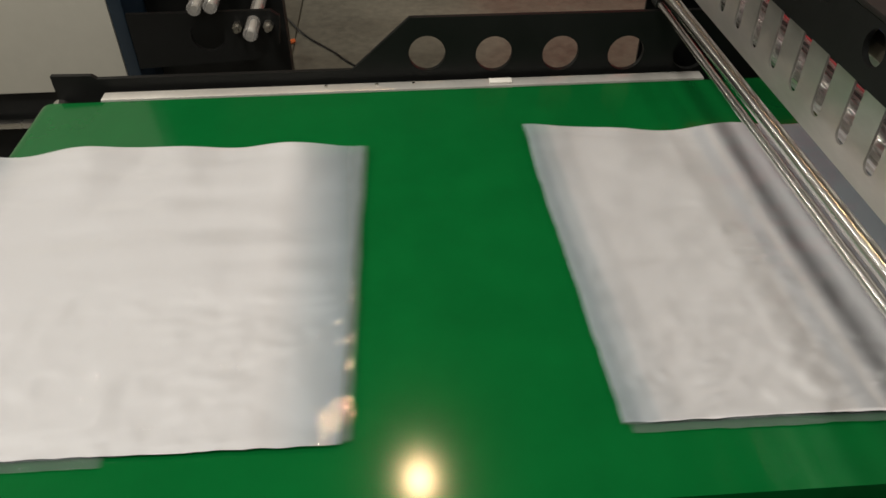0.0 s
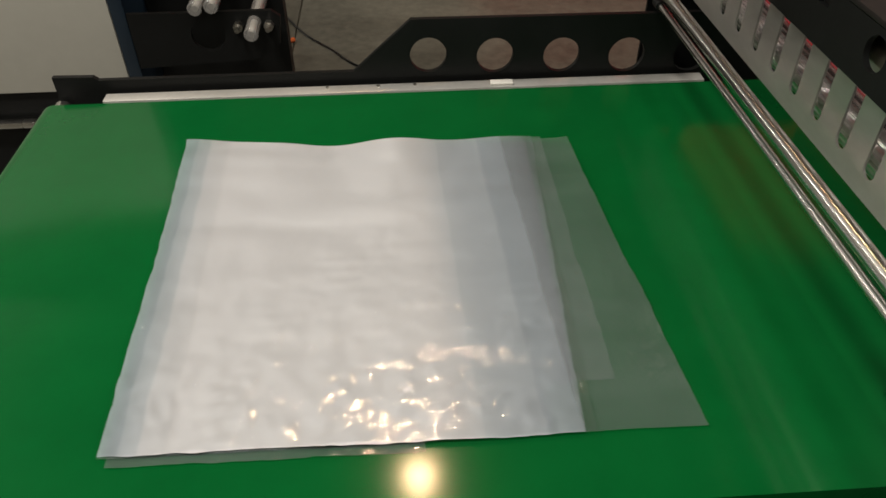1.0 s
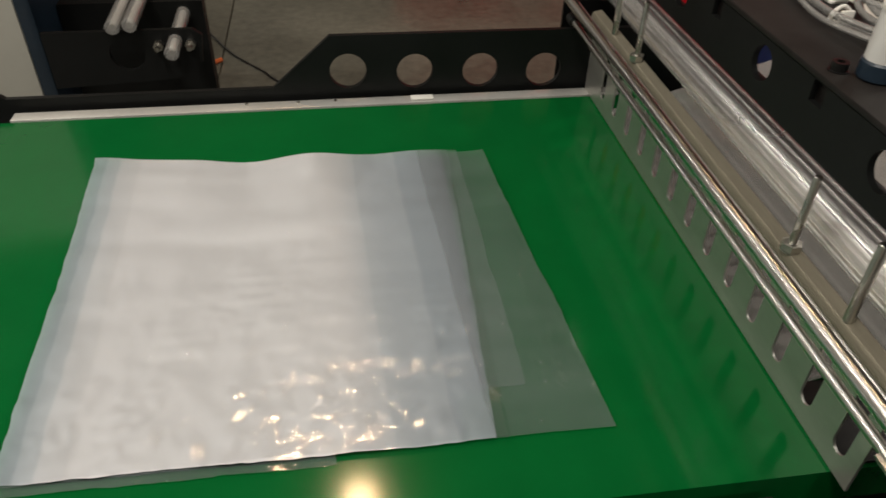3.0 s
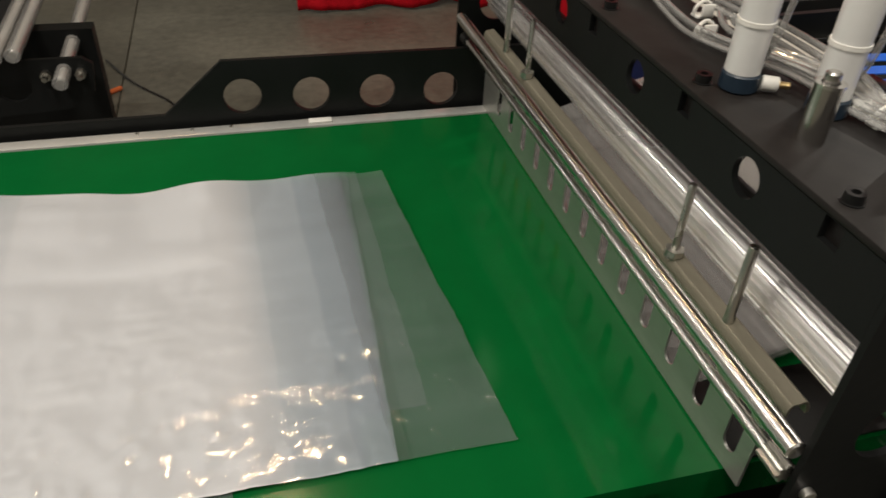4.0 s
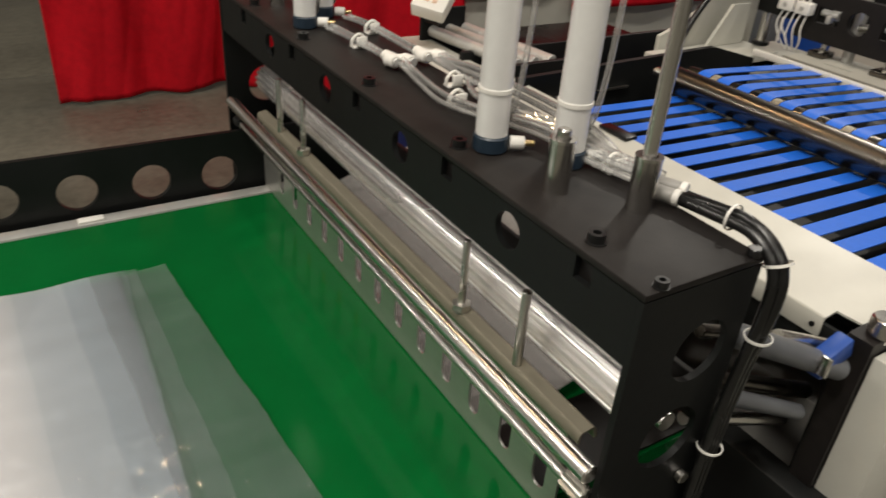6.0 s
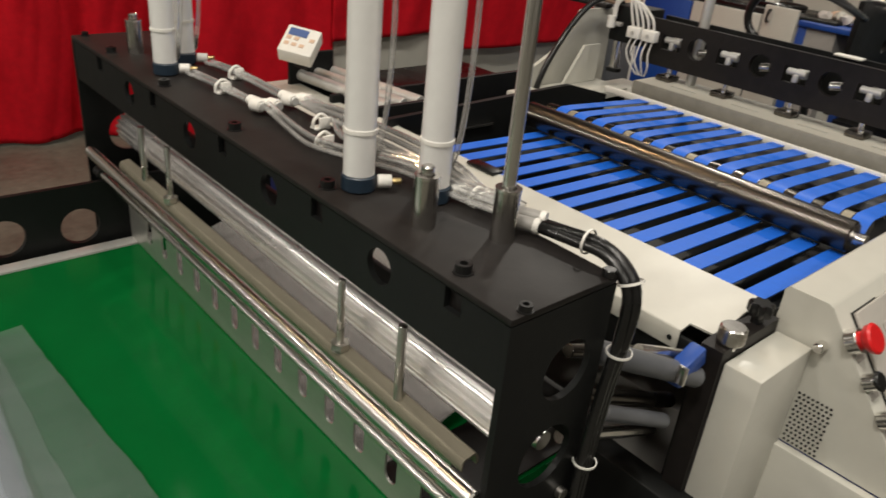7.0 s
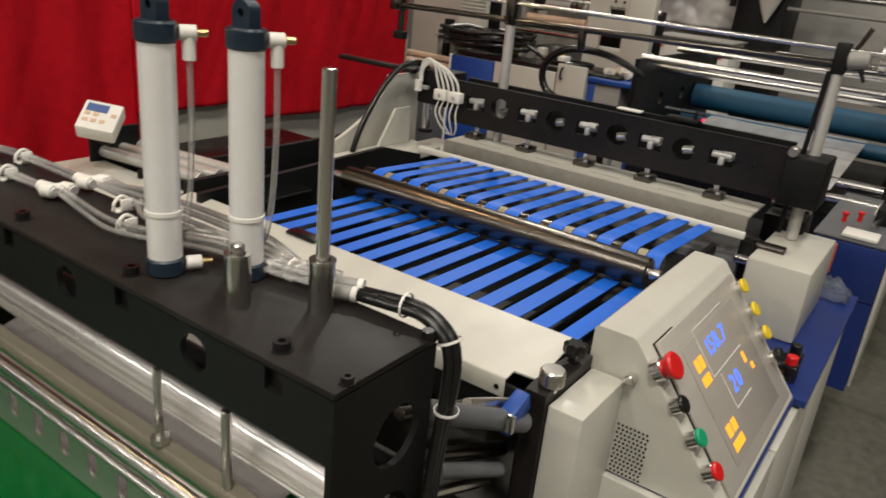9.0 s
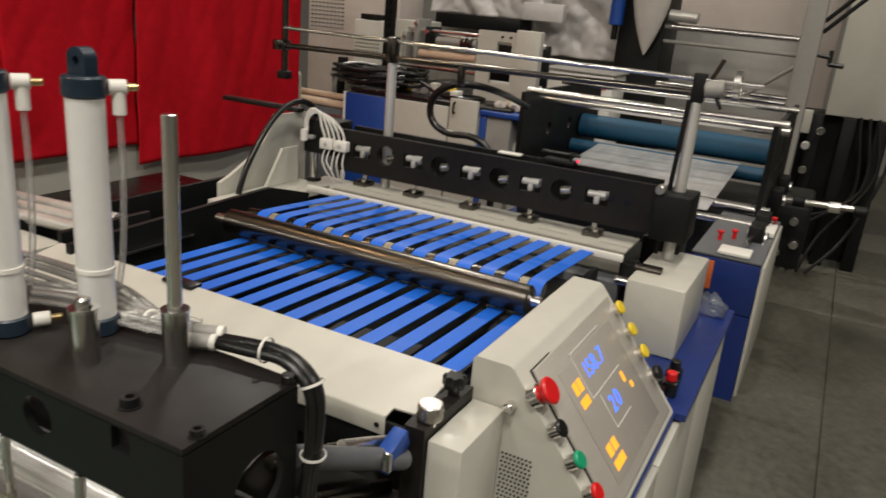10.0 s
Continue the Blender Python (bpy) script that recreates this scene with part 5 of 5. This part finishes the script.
# ---- machines further along ----
def film_unit():
    c = thing("film_unwinder", (4.3, 1.3, 0), "black film feed unit with teal rubber rollers", "machine")
    for y in (0.8, 1.83):
        out = [(3.75, 0.9), (4.9, 0.9), (4.9, 1.34), (3.75, 1.34)]
        part("side_plate", plate(B(), out, [circle2(4.1, 1.15, 0.03, 16), circle2(4.4, 1.15, 0.03, 16)], "y", y - 0.01, y + 0.01), BLACK, c)
    part("teal_roller", rod(B(), (4.6, 0.82, 1.12), (4.6, 1.81, 1.12), 0.062, 30), TEAL, c, "teal rubber roller")
    part("teal_roller", rod(B(), (4.45, 0.82, 1.03), (4.45, 1.81, 1.03), 0.035, 26), TEAL, c)
    for x, z, r in ((3.85, 1.34, 0.016), (3.98, 1.3, 0.02), (4.3, 1.36, 0.014), (3.8, 1.0, 0.02), (3.62, 0.98, 0.016)):
        part("idler_roller", rod(B(), (x, 0.76, z), (x, 1.85, z), r, 20), CHROME, c)
    bm = sheet(B(), 3.62, 4.5, 0.97, 1.66, 40, 30, lambda u, v: 1.005 + 0.06 * u + 0.002 * noise.noise(Vector((u * 6, v * 9, 2))))
    part("film", bm, SILVER, c, "shiny clear film web")
    part("bed", box(B(), 3.7, 4.9, 0.86, 1.78, 0.8, 0.9), BLACK, c)
    part("cabinet", box(B(), 3.1, 4.95, 0.86, 1.85, 0.08, 0.8, 0.006), ROYAL, c, "blue enamelled cabinet")
    part("foot", box(B(), 3.13, 4.9, 0.9, 1.82, 0.0, 0.078), BLACK, c)
    for x in (3.76, 4.35):
        part("door", box(B(), x, x + 0.57, 0.845, 0.859, 0.14, 0.76, 0.004), CREAM, c)
    part("tower", box(B(), 3.1, 3.75, 0.712, 0.92, 0.802, 0.975, 0.005), ROYAL, c)
    part("tower_front", box(B(), 3.101, 3.75, 0.712, 0.859, 0.5, 0.8), ROYAL, c)
    part("tower_top", box(B(), 3.1, 3.75, 0.71, 0.925, 0.977, 0.985, 0.002), SLATE, c)
    part("side_door", box(B(), 3.105, 3.745, 0.7, 0.7105, 0.52, 0.972, 0.003), CREAM, c)
    part("white_cover", box(B(), 3.45, 3.6, 0.71, 0.8, 0.987, 1.005, 0.004), WHITE, c)
    part("white_cover", box(B(), 3.11, 3.2, 0.75, 0.85, 0.987, 0.999, 0.004), WHITE, c)
    for x, y in ((3.66, 0.73), (3.35, 0.83), (3.3, 0.87)):
        bm = rod(B(), (x, y, 0.985), (x, y, 1.008), 0.007, 12)
        rod(bm, (x, y, 1.008), (x, y, 1.018), 0.011, 16, chamfer=0.002)
        part("red_knob", bm, REDP, c)
    part("sensor_rod", rod(B(), (3.25, 0.78, 0.998), (3.7, 0.76, 0.998), 0.009, 14), CHROME, c)
    part("shaft_stub", rod(B(), (4.2, 0.8, 0.984), (4.2, 0.42, 0.998), 0.013, 18, chamfer=0.003), STEEL, c)
    for y in (0.7, 0.56, 0.46):
        part("shaft_collar", rod(B(), (4.2, y, 0.988), (4.2, y - 0.05, 0.99), 0.024, 20, chamfer=0.003), BLACK if y != 0.56 else CHROME, c)
    part("gear_housing", box(B(), 4.4, 4.9, 0.62, 0.785, 0.62, 0.93, 0.02), BLACK, c)
    for y, z in ((0.68, 0.86), (0.73, 0.7), (0.66, 0.75)):
        part("gear_stub", rod(B(), (4.4, y, z), (4.36, y, z), 0.02, 16, chamfer=0.003), STEEL, c)
    for x in (3.4, 3.6, 4.15, 4.5):
        part("bearing_block", box(B(), x - 0.05, x + 0.05, 0.74, 0.79, 0.94, 1.04, 0.006), BLACK, c)
        part("bearing_cap", rod(B(), (x, 0.74, 0.99), (x, 0.725, 0.99), 0.025, 18, chamfer=0.003), CHROME, c)
    part("hanging_tag", box(B(), 3.092, 3.099, 0.85, 0.872, 0.87, 0.965, 0.001), ORANGE, c)


film_unit()


single("pale_partition", box(B(), 8.2, 8.26, 0.75, 3.2, 0.0, 3.4, 0.01), PINK, "pale partition panel behind the machines", "partition")


def grey_column():
    c = thing("grey_column", (5.5, 0.84, 0), "square grey painted steel column with a hand crank", "post")
    part("post", box(B(), 5.435, 5.565, 0.785, 0.89, 0, 3.4, 0.006), GREY, c)
    bm = rod(B(), (5.45, 0.785, 1.58), (5.45, 0.71, 1.57), 0.012, 14)
    rod(bm, (5.45, 0.715, 1.61), (5.45, 0.715, 1.53), 0.012, 14)
    rod(bm, (5.45, 0.72, 1.535), (5.45, 0.64, 1.53), 0.014, 14, chamfer=0.002)
    part("crank", bm, RUBBER, c, "black hand crank")
    for k in (0, 0.06):
        part("brace", rod(B(), (5.5, 0.785, 1.7 + k), (5.5, 0.4, 2.12 + k), 0.012, 12), BLACK, c)
    part("brace", rod(B(), (5.5, 0.89, 1.5), (5.6, 1.14, 1.3), 0.012, 12), GREY, c)


grey_column()


def crank_box():
    c = thing("tall_cabinet", (7.3, 0.45, 0), "tall cream cabinet on a black pedestal", "cabinet")
    part("upper", box(B(), 7.0, 7.6, 0.2, 0.7, 1.13, 2.9, 0.01), CREAM, c)
    for y in (0.3, 0.52, 0.74, 0.95):
        part("pedestal_plate", box(B(), 6.9 + 0.1 * (y > 0.6), 7.5, y - 0.04, y + 0.05, 0.0, 1.129 - 0.1 * (y > 0.9), 0.005), BLACK, c)
    part("pedestal_core", box(B(), 7.15, 7.6, 0.3, 0.98, 0.0, 1.12), BLACK, c)
    for k, (y, z) in enumerate(((0.9, 0.95), (0.78, 0.9), (0.7, 1.02), (0.88, 0.8), (0.76, 0.72))):
        part("fitting", rod(B(), (6.9, y, z), (6.84, y, z), 0.03, 14, chamfer=0.005), (CHROME, DULL)[k % 2], c)
    for k in range(4):
        y = 0.28 + 0.06 * k
        part("cable", hose(B(), [(6.88, y, 1.15), (6.8, y - 0.05, 0.8 - 0.08 * k), (6.7, y + 0.1 + 0.1 * k, 0.3), (6.5, y + 0.3, 0.03)], 0.012, 8), RUBBER, c)
    part("bracket", box(B(), 6.96, 7.04, 0.78, 1.0, 0.98, 1.15, 0.005), CREAM, c)


crank_box()


def background_machine():
    c = thing("cream_frame_machine", (5.0, 2.9, 0), "cream and blue framed machine with rollers and open uprights", "machine")
    part("body", box(B(), 4.3, 5.5, 2.1, 3.13, 0.1, 1.145, 0.008), GREY, c)
    part("blue_panel", box(B(), 4.276, 4.299, 2.855, 3.14, 0.3, 1.146, 0.004), BRIGHTBLUE, c, "bright blue end panel")
    part("panel_edge", box(B(), 4.276, 4.299, 3.143, 3.157, 0.3, 1.15, 0.003), WHITE, c)
    for y0, y1 in ((2.468, 2.85), (2.29, 2.46)):
        d = part("door", box(B(), 4.282, 4.299, y0, y1, 0.35, 1.2 if y0 < 2.4 else 1.15, 0.004), CREAM, c, "cream cabinet door")
        if y0 < 2.4:
            part("door_handle", hose(B(), [(4.28, 2.43, 1.125), (4.262, 2.43, 1.13), (4.262, 2.428, 1.175), (4.28, 2.428, 1.18)], 0.006, 8), RUBBER, d, "black bow handle")
    part("foot", box(B(), 4.35, 5.45, 2.15, 3.1, 0.0, 0.1), BLACK, c)
    part("bed", box(B(), 4.31, 5.5, 2.12, 3.13, 1.15, 1.175, 0.004), RUBBER, c)
    # perforated rear cabinet
    p = part("rear_cabinet", box(B(), 5.6, 5.95, 3.62, 4.46, 0.0, 2.2, 0.01), PINK, c, "pale perforated rear cabinet")
    bm = B()
    for i in range(9):
        for k in range(8):
            y, z = 4.43 - 0.036 * i, 1.64 - 0.03 * k
            box(bm, 5.594, 5.599, y - 0.022, y, z, z + 0.008)
    part("louvre", bm, SLATE, p)
    q = part("ribbed_box", box(B(), 5.2, 5.42, 3.505, 3.745, 0.9, 1.53, 0.012), WHITE, c, "white ribbed housing")
    for k in range(4):
        part("rib", box(B(), 5.192, 5.199, 3.52, 3.73, 1.32 + 0.025 * k, 1.332 + 0.025 * k, 0.002), CREAM, q)
    part("box_lid", box(B(), 5.21, 5.4, 3.54, 3.7, 1.532, 1.57, 0.006), RUBBER, q)
    bm = box(B(), 5.0, 5.03, 3.29, 3.37, 1.175, 1.95, 0.004)
    for k in range(16):
        rod(bm, (4.995, 3.33, 1.2 + 0.046 * k), (4.985, 3.33, 1.2 + 0.046 * k), 0.014, 10)
    part("chain_post", bm, BLACK, c, "black upright with a roller chain")
    part("side_block", box(B(), 5.0, 5.3, 3.1, 3.28, 1.175, 1.56, 0.006), CREAM, c)
    # rollers between the uprights
    for x, y0, y1, z, r, mt in ((4.8, 2.56, 3.06, 1.515, 0.012, CHROME), (4.86, 2.56, 3.06, 1.49, 0.009, CHROME), (4.8, 2.58, 2.85, 1.462, 0.026, GREY), (4.8, 2.58, 3.0, 1.378, 0.024, PAPER), (4.78, 2.56, 3.1, 1.3, 0.012, CHROME), (4.9, 2.58, 3.1, 1.33, 0.02, DARKROLL)):
        part("roller", rod(B(), (x, y0, z), (x, y1, z), r, 18, chamfer=0.002), mt, c)
    for y in (2.6, 2.64):
        part("roller_collar", rod(B(), (4.78, y, 1.462), (4.78, y + 0.03, 1.462), 0.038, 20, chamfer=0.004), DARKROLL, c)
    for y, z0, z1 in ((2.98, 1.35, 1.58), (2.9, 1.42, 1.54), (3.06, 1.3, 1.5)):
        part("roller_bracket", box(B(), 4.76, 4.92, y - 0.014, y + 0.014, z0, z1, 0.004), (GREY, BLACK)[y < 2.95], c)
        part("bracket_bolt", rod(B(), (4.758, y, z1 - 0.03), (4.745, y, z1 - 0.03), 0.012, 12), CHROME, c)
    # open cream upright
    holes = [rect2(2.27, 2.36, 1.436, 1.505), rect2(2.265, 2.395, 1.272, 1.35)]
    part("upright", plate(B(), rect2(2.245, 2.48, 1.176, 1.558), holes, "x", 4.6, 4.62), CREAM, c, "cream upright with two square openings")
    part("upright_side", box(B(), 4.58, 4.64, 2.1, 2.243, 1.176, 1.575, 0.005), CREAM, c)
    part("upright_back", box(B(), 4.75, 4.77, 2.1, 2.5, 1.176, 1.5, 0.004), BLACK, c)
    part("opening_shaft", rod(B(), (4.68, 2.1, 1.495), (4.68, 2.5, 1.495), 0.014, 16), CHROME, c)
    part("opening_shaft", rod(B(), (4.68, 2.1, 1.272), (4.68, 2.5, 1.272), 0.012, 16), WHITE, c)
    for y in (2.33, 2.28):
        part("screw", rod(B(), (4.599, y, 1.53), (4.592, y, 1.53), 0.007, 10), RUBBER, c)
    # white drive housing
    h = part("drive_housing", box(B(), 5.2, 5.48, 1.84, 2.3, 0.5, 1.345, 0.008), WHITE, c, "white drive housing with dark slots")
    for y in (2.105, 2.035):
        part("slot", box(B(), 5.193, 5.199, y - 0.008, y + 0.008, 1.2, 1.29, 0.002), RUBBER, h)
    part("red_plate", box(B(), 5.194, 5.199, 1.88, 1.926, 1.262, 1.274), REDP, h)
    part("red_plate", box(B(), 5.194, 5.199, 2.235, 2.275, 1.29, 1.298), REDP, h)
    part("housing_lid", box(B(), 5.19, 5.5, 1.83, 2.31, 1.347, 1.36, 0.003), GREY, h)
    # end unit with the pale rods
    part("end_plate", plate(B(), [(3.5, 0.3), (3.65, 0.3), (3.65, 1.2), (3.62, 1.24), (3.53, 1.24), (3.5, 1.2)], [circle2(3.6, 1.09, 0.018, 16), circle2(3.585, 1.0, 0.012, 14)], "x", 4.3, 4.32), CREAM, c, "cream end plate")
    part("end_body", box(B(), 4.33, 4.7, 3.16, 3.64, 0.1, 1.03, 0.006), SLATE, c)
    part("end_bar", box(B(), 4.3, 4.329, 3.16, 3.5, 0.985, 1.0, 0.003), STEEL, c)
    for k, (y, z) in enumerate(((3.46, 1.2), (3.42, 1.26), (3.36, 1.21), (3.3, 1.25))):
        part("end_bracket", box(B(), 4.6, 4.66, y - 0.02, y + 0.02, 1.03, z + 0.05, 0.004), (GREY, BLACK, CREAM)[k % 3], c)
        part("bracket_knob", rod(B(), (4.598, y, z), (4.57, y, z), 0.016, 14, chamfer=0.003), (CHROME, RUBBER)[k % 2], c)
    # blue side table
    t = part("side_table", box(B(), 4.276, 4.8, 1.98, 2.28, 1.135, 1.16, 0.004), BRIGHTBLUE, c, "bright blue side table")
    for y in (2.0, 2.26):
        part("table_leg", box(B(), 4.29, 4.35, y - 0.02, y + 0.02, 0.0, 1.134, 0.003), BRIGHTBLUE, t)
    part("table_box", box(B(), 4.36, 4.7, 2.03, 2.23, 0.1, 1.0, 0.006), CREAM, c)


background_machine()
rnd = random.Random(8)
for k in range(9):
    y, x = 2.52 + 0.05 * k, 4.5 + rnd.uniform(-0.06, 0.08)
    w, h = rnd.uniform(0.03, 0.08), rnd.uniform(0.03, 0.1)
    single("parts_box", box(B(), x, x + w, y, y + 0.045, 1.1755, 1.1755 + h, 0.005), (WHITE, YELLOW, SLATE, CREAM, GREY)[k % 5], "small painted part lying on the machine bed", "part", "parts on the machine bed")
for k in range(7):
    y, x = 2.0 + 0.038 * k, 4.32 + rnd.uniform(0, 0.16)
    bm = bmesh.new()
    bmesh.ops.create_icosphere(bm, subdivisions=2, radius=0.034)
    for v in bm.verts:
        v.co *= 1 + 0.5 * noise.noise(v.co * 40 + Vector((k, 0, 0)))
        v.co.z = v.co.z * 0.7
    low = min(v.co.z for v in bm.verts)
    bmesh.ops.translate(bm, verts=bm.verts, vec=(x, y, 1.161 - low))
    single("crumpled_rag", bm, (PALEFILM, CREAM, PAPER)[k % 3], "crumpled pale scrap on the blue side table", "scrap", "scraps on the side table")
pts = []
for j in range(16 * 9 + 1):
    r = 0.2 + 0.03 * ((j // 16) % 3) + 0.014 * math.sin(j * 0.9)
    pts.append((4.5 + r * 0.75 * math.cos(2 * math.pi * j / 16), 3.06 + r * 1.12 * math.sin(2 * math.pi * j / 16), 1.19 + 0.011 * j / 16 + 0.008 * math.sin(j * 1.7)))
bm = hose(B(), pts, 0.011, 8, 2)
hose(bm, [pts[-1], (4.46, 2.75, 1.24), (4.42, 2.6, 1.19), (4.4, 2.45, 1.19), (4.5, 2.36, 1.19), (4.55, 2.5, 1.19), (4.5, 2.8, 1.19)], 0.011, 8)
single("cable_coil", bm, RUBBER, "coil of thick black cable lying on the machine", "cable coil")
for k in range(3):
    z = (1.05, 1.05, 1.086)[k]
    single("cardboard_tube", rod(B(), (4.36 + 0.045 * k, 3.17, z), (4.37 + 0.05 * k, 3.62, z), 0.02, 16, chamfer=0.002), PAPER, "pale pinkish cardboard tube lying on the machine's end", "tube", "tubes")


def tarpaulin(x, y0, y1, z0, z1, seed, label):
    """Creased sheet hanging over a machine: long slanting folds with sharp ridges."""
    bm = B()
    na, nb = int((y1 - y0) * 60), int((z1 - z0) * 60)
    g = []
    for a in range(na + 1):
        col = []
        for b in range(nb + 1):
            y, z = y0 + (y1 - y0) * a / na, z0 + (z1 - z0) * b / nb
            d = 0.14 * abs(noise.noise(Vector((y * 1.7 + z * 1.3, z * 1.2 - y * 0.6, seed)))) + 0.09 * abs(noise.noise(Vector((y * 4 - z * 3, z * 2.4, seed + 4)))) + 0.035 * abs(noise.noise(Vector((y * 9, z * 11, seed + 9))))
            hem = 0.02 * noise.noise(Vector((y * 4, 0, seed))) * (1 - b / nb)
            col.append(bm.verts.new((x - d, y, z + hem)))
        g.append(col)
    for a in range(na):
        for b in range(nb):
            bm.faces.new((g[a][b], g[a + 1][b], g[a + 1][b + 1], g[a][b + 1]))
    ob = single("tarpaulin", bm, TARP, label, "tarpaulin", "tarpaulins")
    t = ob.modifiers.new("thickness", "SOLIDIFY")
    t.thickness = 0.003
    return ob


tarpaulin(6.02, 1.98, 2.72, 1.39, 2.3, 3, "creased grey tarpaulin over a tall machine")
tarpaulin(6.0, 2.6, 3.55, 1.62, 2.3, 11, "bunched grey tarpaulin wrapped over a machine's top")
m = thing("covered_machine", (6.5, 2.8, 0), "grey machine standing under tarpaulins", "machine")
part("body", box(B(), 6.1, 6.9, 2.0, 3.6, 0, 2.25, 0.02), GREY, m)
part("carton_edge", box(B(), 5.78, 5.86, 2.42, 2.72, 1.62, 1.74, 0.006), TARP, m)
part("dark_shelf", box(B(), 5.75, 6.09, 2.72, 3.4, 1.52, 1.62, 0.01), BLACK, m)


def right_frame():
    c = thing("pipe_frame", (6.2, 1.2, 0), "steel pipe frame with a hanging milky film bag", "frame")
    part("post", box(B(), 6.15, 6.25, 1.96, 2.04, 0, 2.6, 0.004), GREY, c)
    for z, r in ((1.652, 0.02), (1.56, 0.012), (1.3, 0.016), (1.27, 0.02)):
        part("pipe", rod(B(), (5.72, 0.892, z), (5.72, 1.7, z + 0.01), r, 16), CHROME if r > 0.015 else GREY, c)
    part("back_panel", box(B(), 6.2, 6.22, 0.9, 1.95, 0.0, 1.66, 0.004), GREY, c)
    part("air_motor", rod(B(), (5.68, 1.5, 1.72), (5.68, 1.68, 1.73), 0.035, 18, chamfer=0.004), DULL, c)
    part("blue_cylinder", rod(B(), (5.62, 2.0, 1.64), (5.62, 2.0, 2.3), 0.045, 20, chamfer=0.006), BRIGHTBLUE, c, "blue hanging cylinder")
    part("cylinder_rod", rod(B(), (5.62, 2.0, 1.55), (5.62, 2.0, 1.64), 0.02, 14), BLACK, c)
    part("dark_unit", box(B(), 5.7, 6.1, 1.7, 2.0, 0.0, 2.3, 0.01), BLACK, c)
    bm = B()
    rings = []
    for j in range(15):
        v = j / 14
        r = 0.115 * math.sin(min(1, v * 1.9) * math.pi / 2) ** 0.8 if v > 0 else 0.004
        rings.append([bm.verts.new((5.6 + 0.5 * r * math.cos(k * math.pi / 10), 1.785 + (1 + 0.1 * math.sin(3 * v)) * r * math.sin(k * math.pi / 10), 1.475 + 0.85 * v)) for k in range(20)])
    for p, q in zip(rings, rings[1:]):
        for k in range(20):
            bm.faces.new((p[k], p[(k + 1) % 20], q[(k + 1) % 20], q[k]))
    bm.faces.new(rings[0][::-1])
    bm.faces.new(rings[-1])
    part("film_bag", bm, PALEFILM, c, "hanging milky film bag")


right_frame()
single("clear_bag", sheet(B(), 2.73, 2.84, 0.76, 0.9, 16, 16, lambda u, v: 0.912 + 0.045 * abs(noise.noise(Vector((u * 5, v * 5, 8)))) + 0.03 * math.sin(u * 3.1) * math.sin(v * 3.1)), FILM_TOP, "crumpled clear plastic bag lying on the blue table", "plastic bag")
for kx, ky in ((2.15, 0.815), (2.2, 0.795), (2.265, 0.8)):
    t = thing("small_valve", (kx, ky, 0.908), "black regulator knob standing on the blue table", "knob", "regulator knobs")
    part("body", box(B(), kx - 0.017, kx + 0.017, ky - 0.017, ky + 0.017, 0.908, 0.942, 0.004), RUBBER, t)
    part("knob", rod(B(), (kx, ky, 0.942), (kx, ky, 0.962), 0.012, 16, chamfer=0.002), REDP if 2.17 < kx < 2.25 else RUBBER, t)


# ---- what moves ----
def motions():
    lift = ((0.0, 0.187), (0.9, 0.187), (1.0, 0.187), (1.1, 0.1), (1.2, 0.014), (1.27, 0.0), (2.0, 0.0), (10.0, 0.0))
    walk(presser_bar, [(t, pose(1.12, 1.67, 0.853 + h)) for t, h in lift])
    slide = ((0.0, 0.755), (0.1, 0.69), (0.2, 0.622), (0.3, 0.558), (0.4, 0.491), (0.5, 0.425), (0.6, 0.355), (0.7, 0.283), (0.8, 0.208), (0.9, 0.14), (1.0, 0.106), (1.1, 0.1), (2.0, 0.1), (10.0, 0.1))
    walk(bags_in, [(t, pose(x, 0, 0)) for t, x in slide])
    leave = ((0.0, -0.281, 0, 0, 0), (0.3, -0.488, 0, 0, 2.5), (0.6, -0.705, 0, 0, 6), (0.8, -0.85, 0, 0, 7), (1.0, -1.05, -0.15, -3, 7), (1.3, -1.25, -0.7, -3, 7), (1.45, -1.3, -0.835, 0, 7), (2.0, -1.3, -0.835, 0, 7), (10.0, -1.3, -0.835, 0, 7))
    rows = []
    for t, x, z, a, turn in leave:
        # turned about the stack's far trailing corner
        c, q = math.cos(radians(turn)), math.sin(radians(turn))
        rows.append((t, pose(x + 0.73 - 0.73 * c - 1.965 * q, 1.965 + 0.73 * q - 1.965 * c, z, 0, a, -turn)))
    walk(bags_out, rows)
    for k, bag in enumerate(waiting_bags):
        t, z = 2.05 + 0.4 * k, BELT_Z + 0.0015
        walk(bag, [(0.0, pose(1.63, 0, z)), (t - 0.32, pose(1.63, 0, z)), (t - 0.16, pose(1.36, 0, z)), (t, pose(1.128, 0, z)), (10.0, pose(1.128, 0, z))])
    rows = []
    for k in range(101):
        t = k / 10
        rows.append((t, pose(2.55, 1.45, 1.16 + 0.0165 + 0.0165 * math.cos(2 * math.pi * (t - 8.2) / 0.4))))
    walk(sealing, rows)


motions()
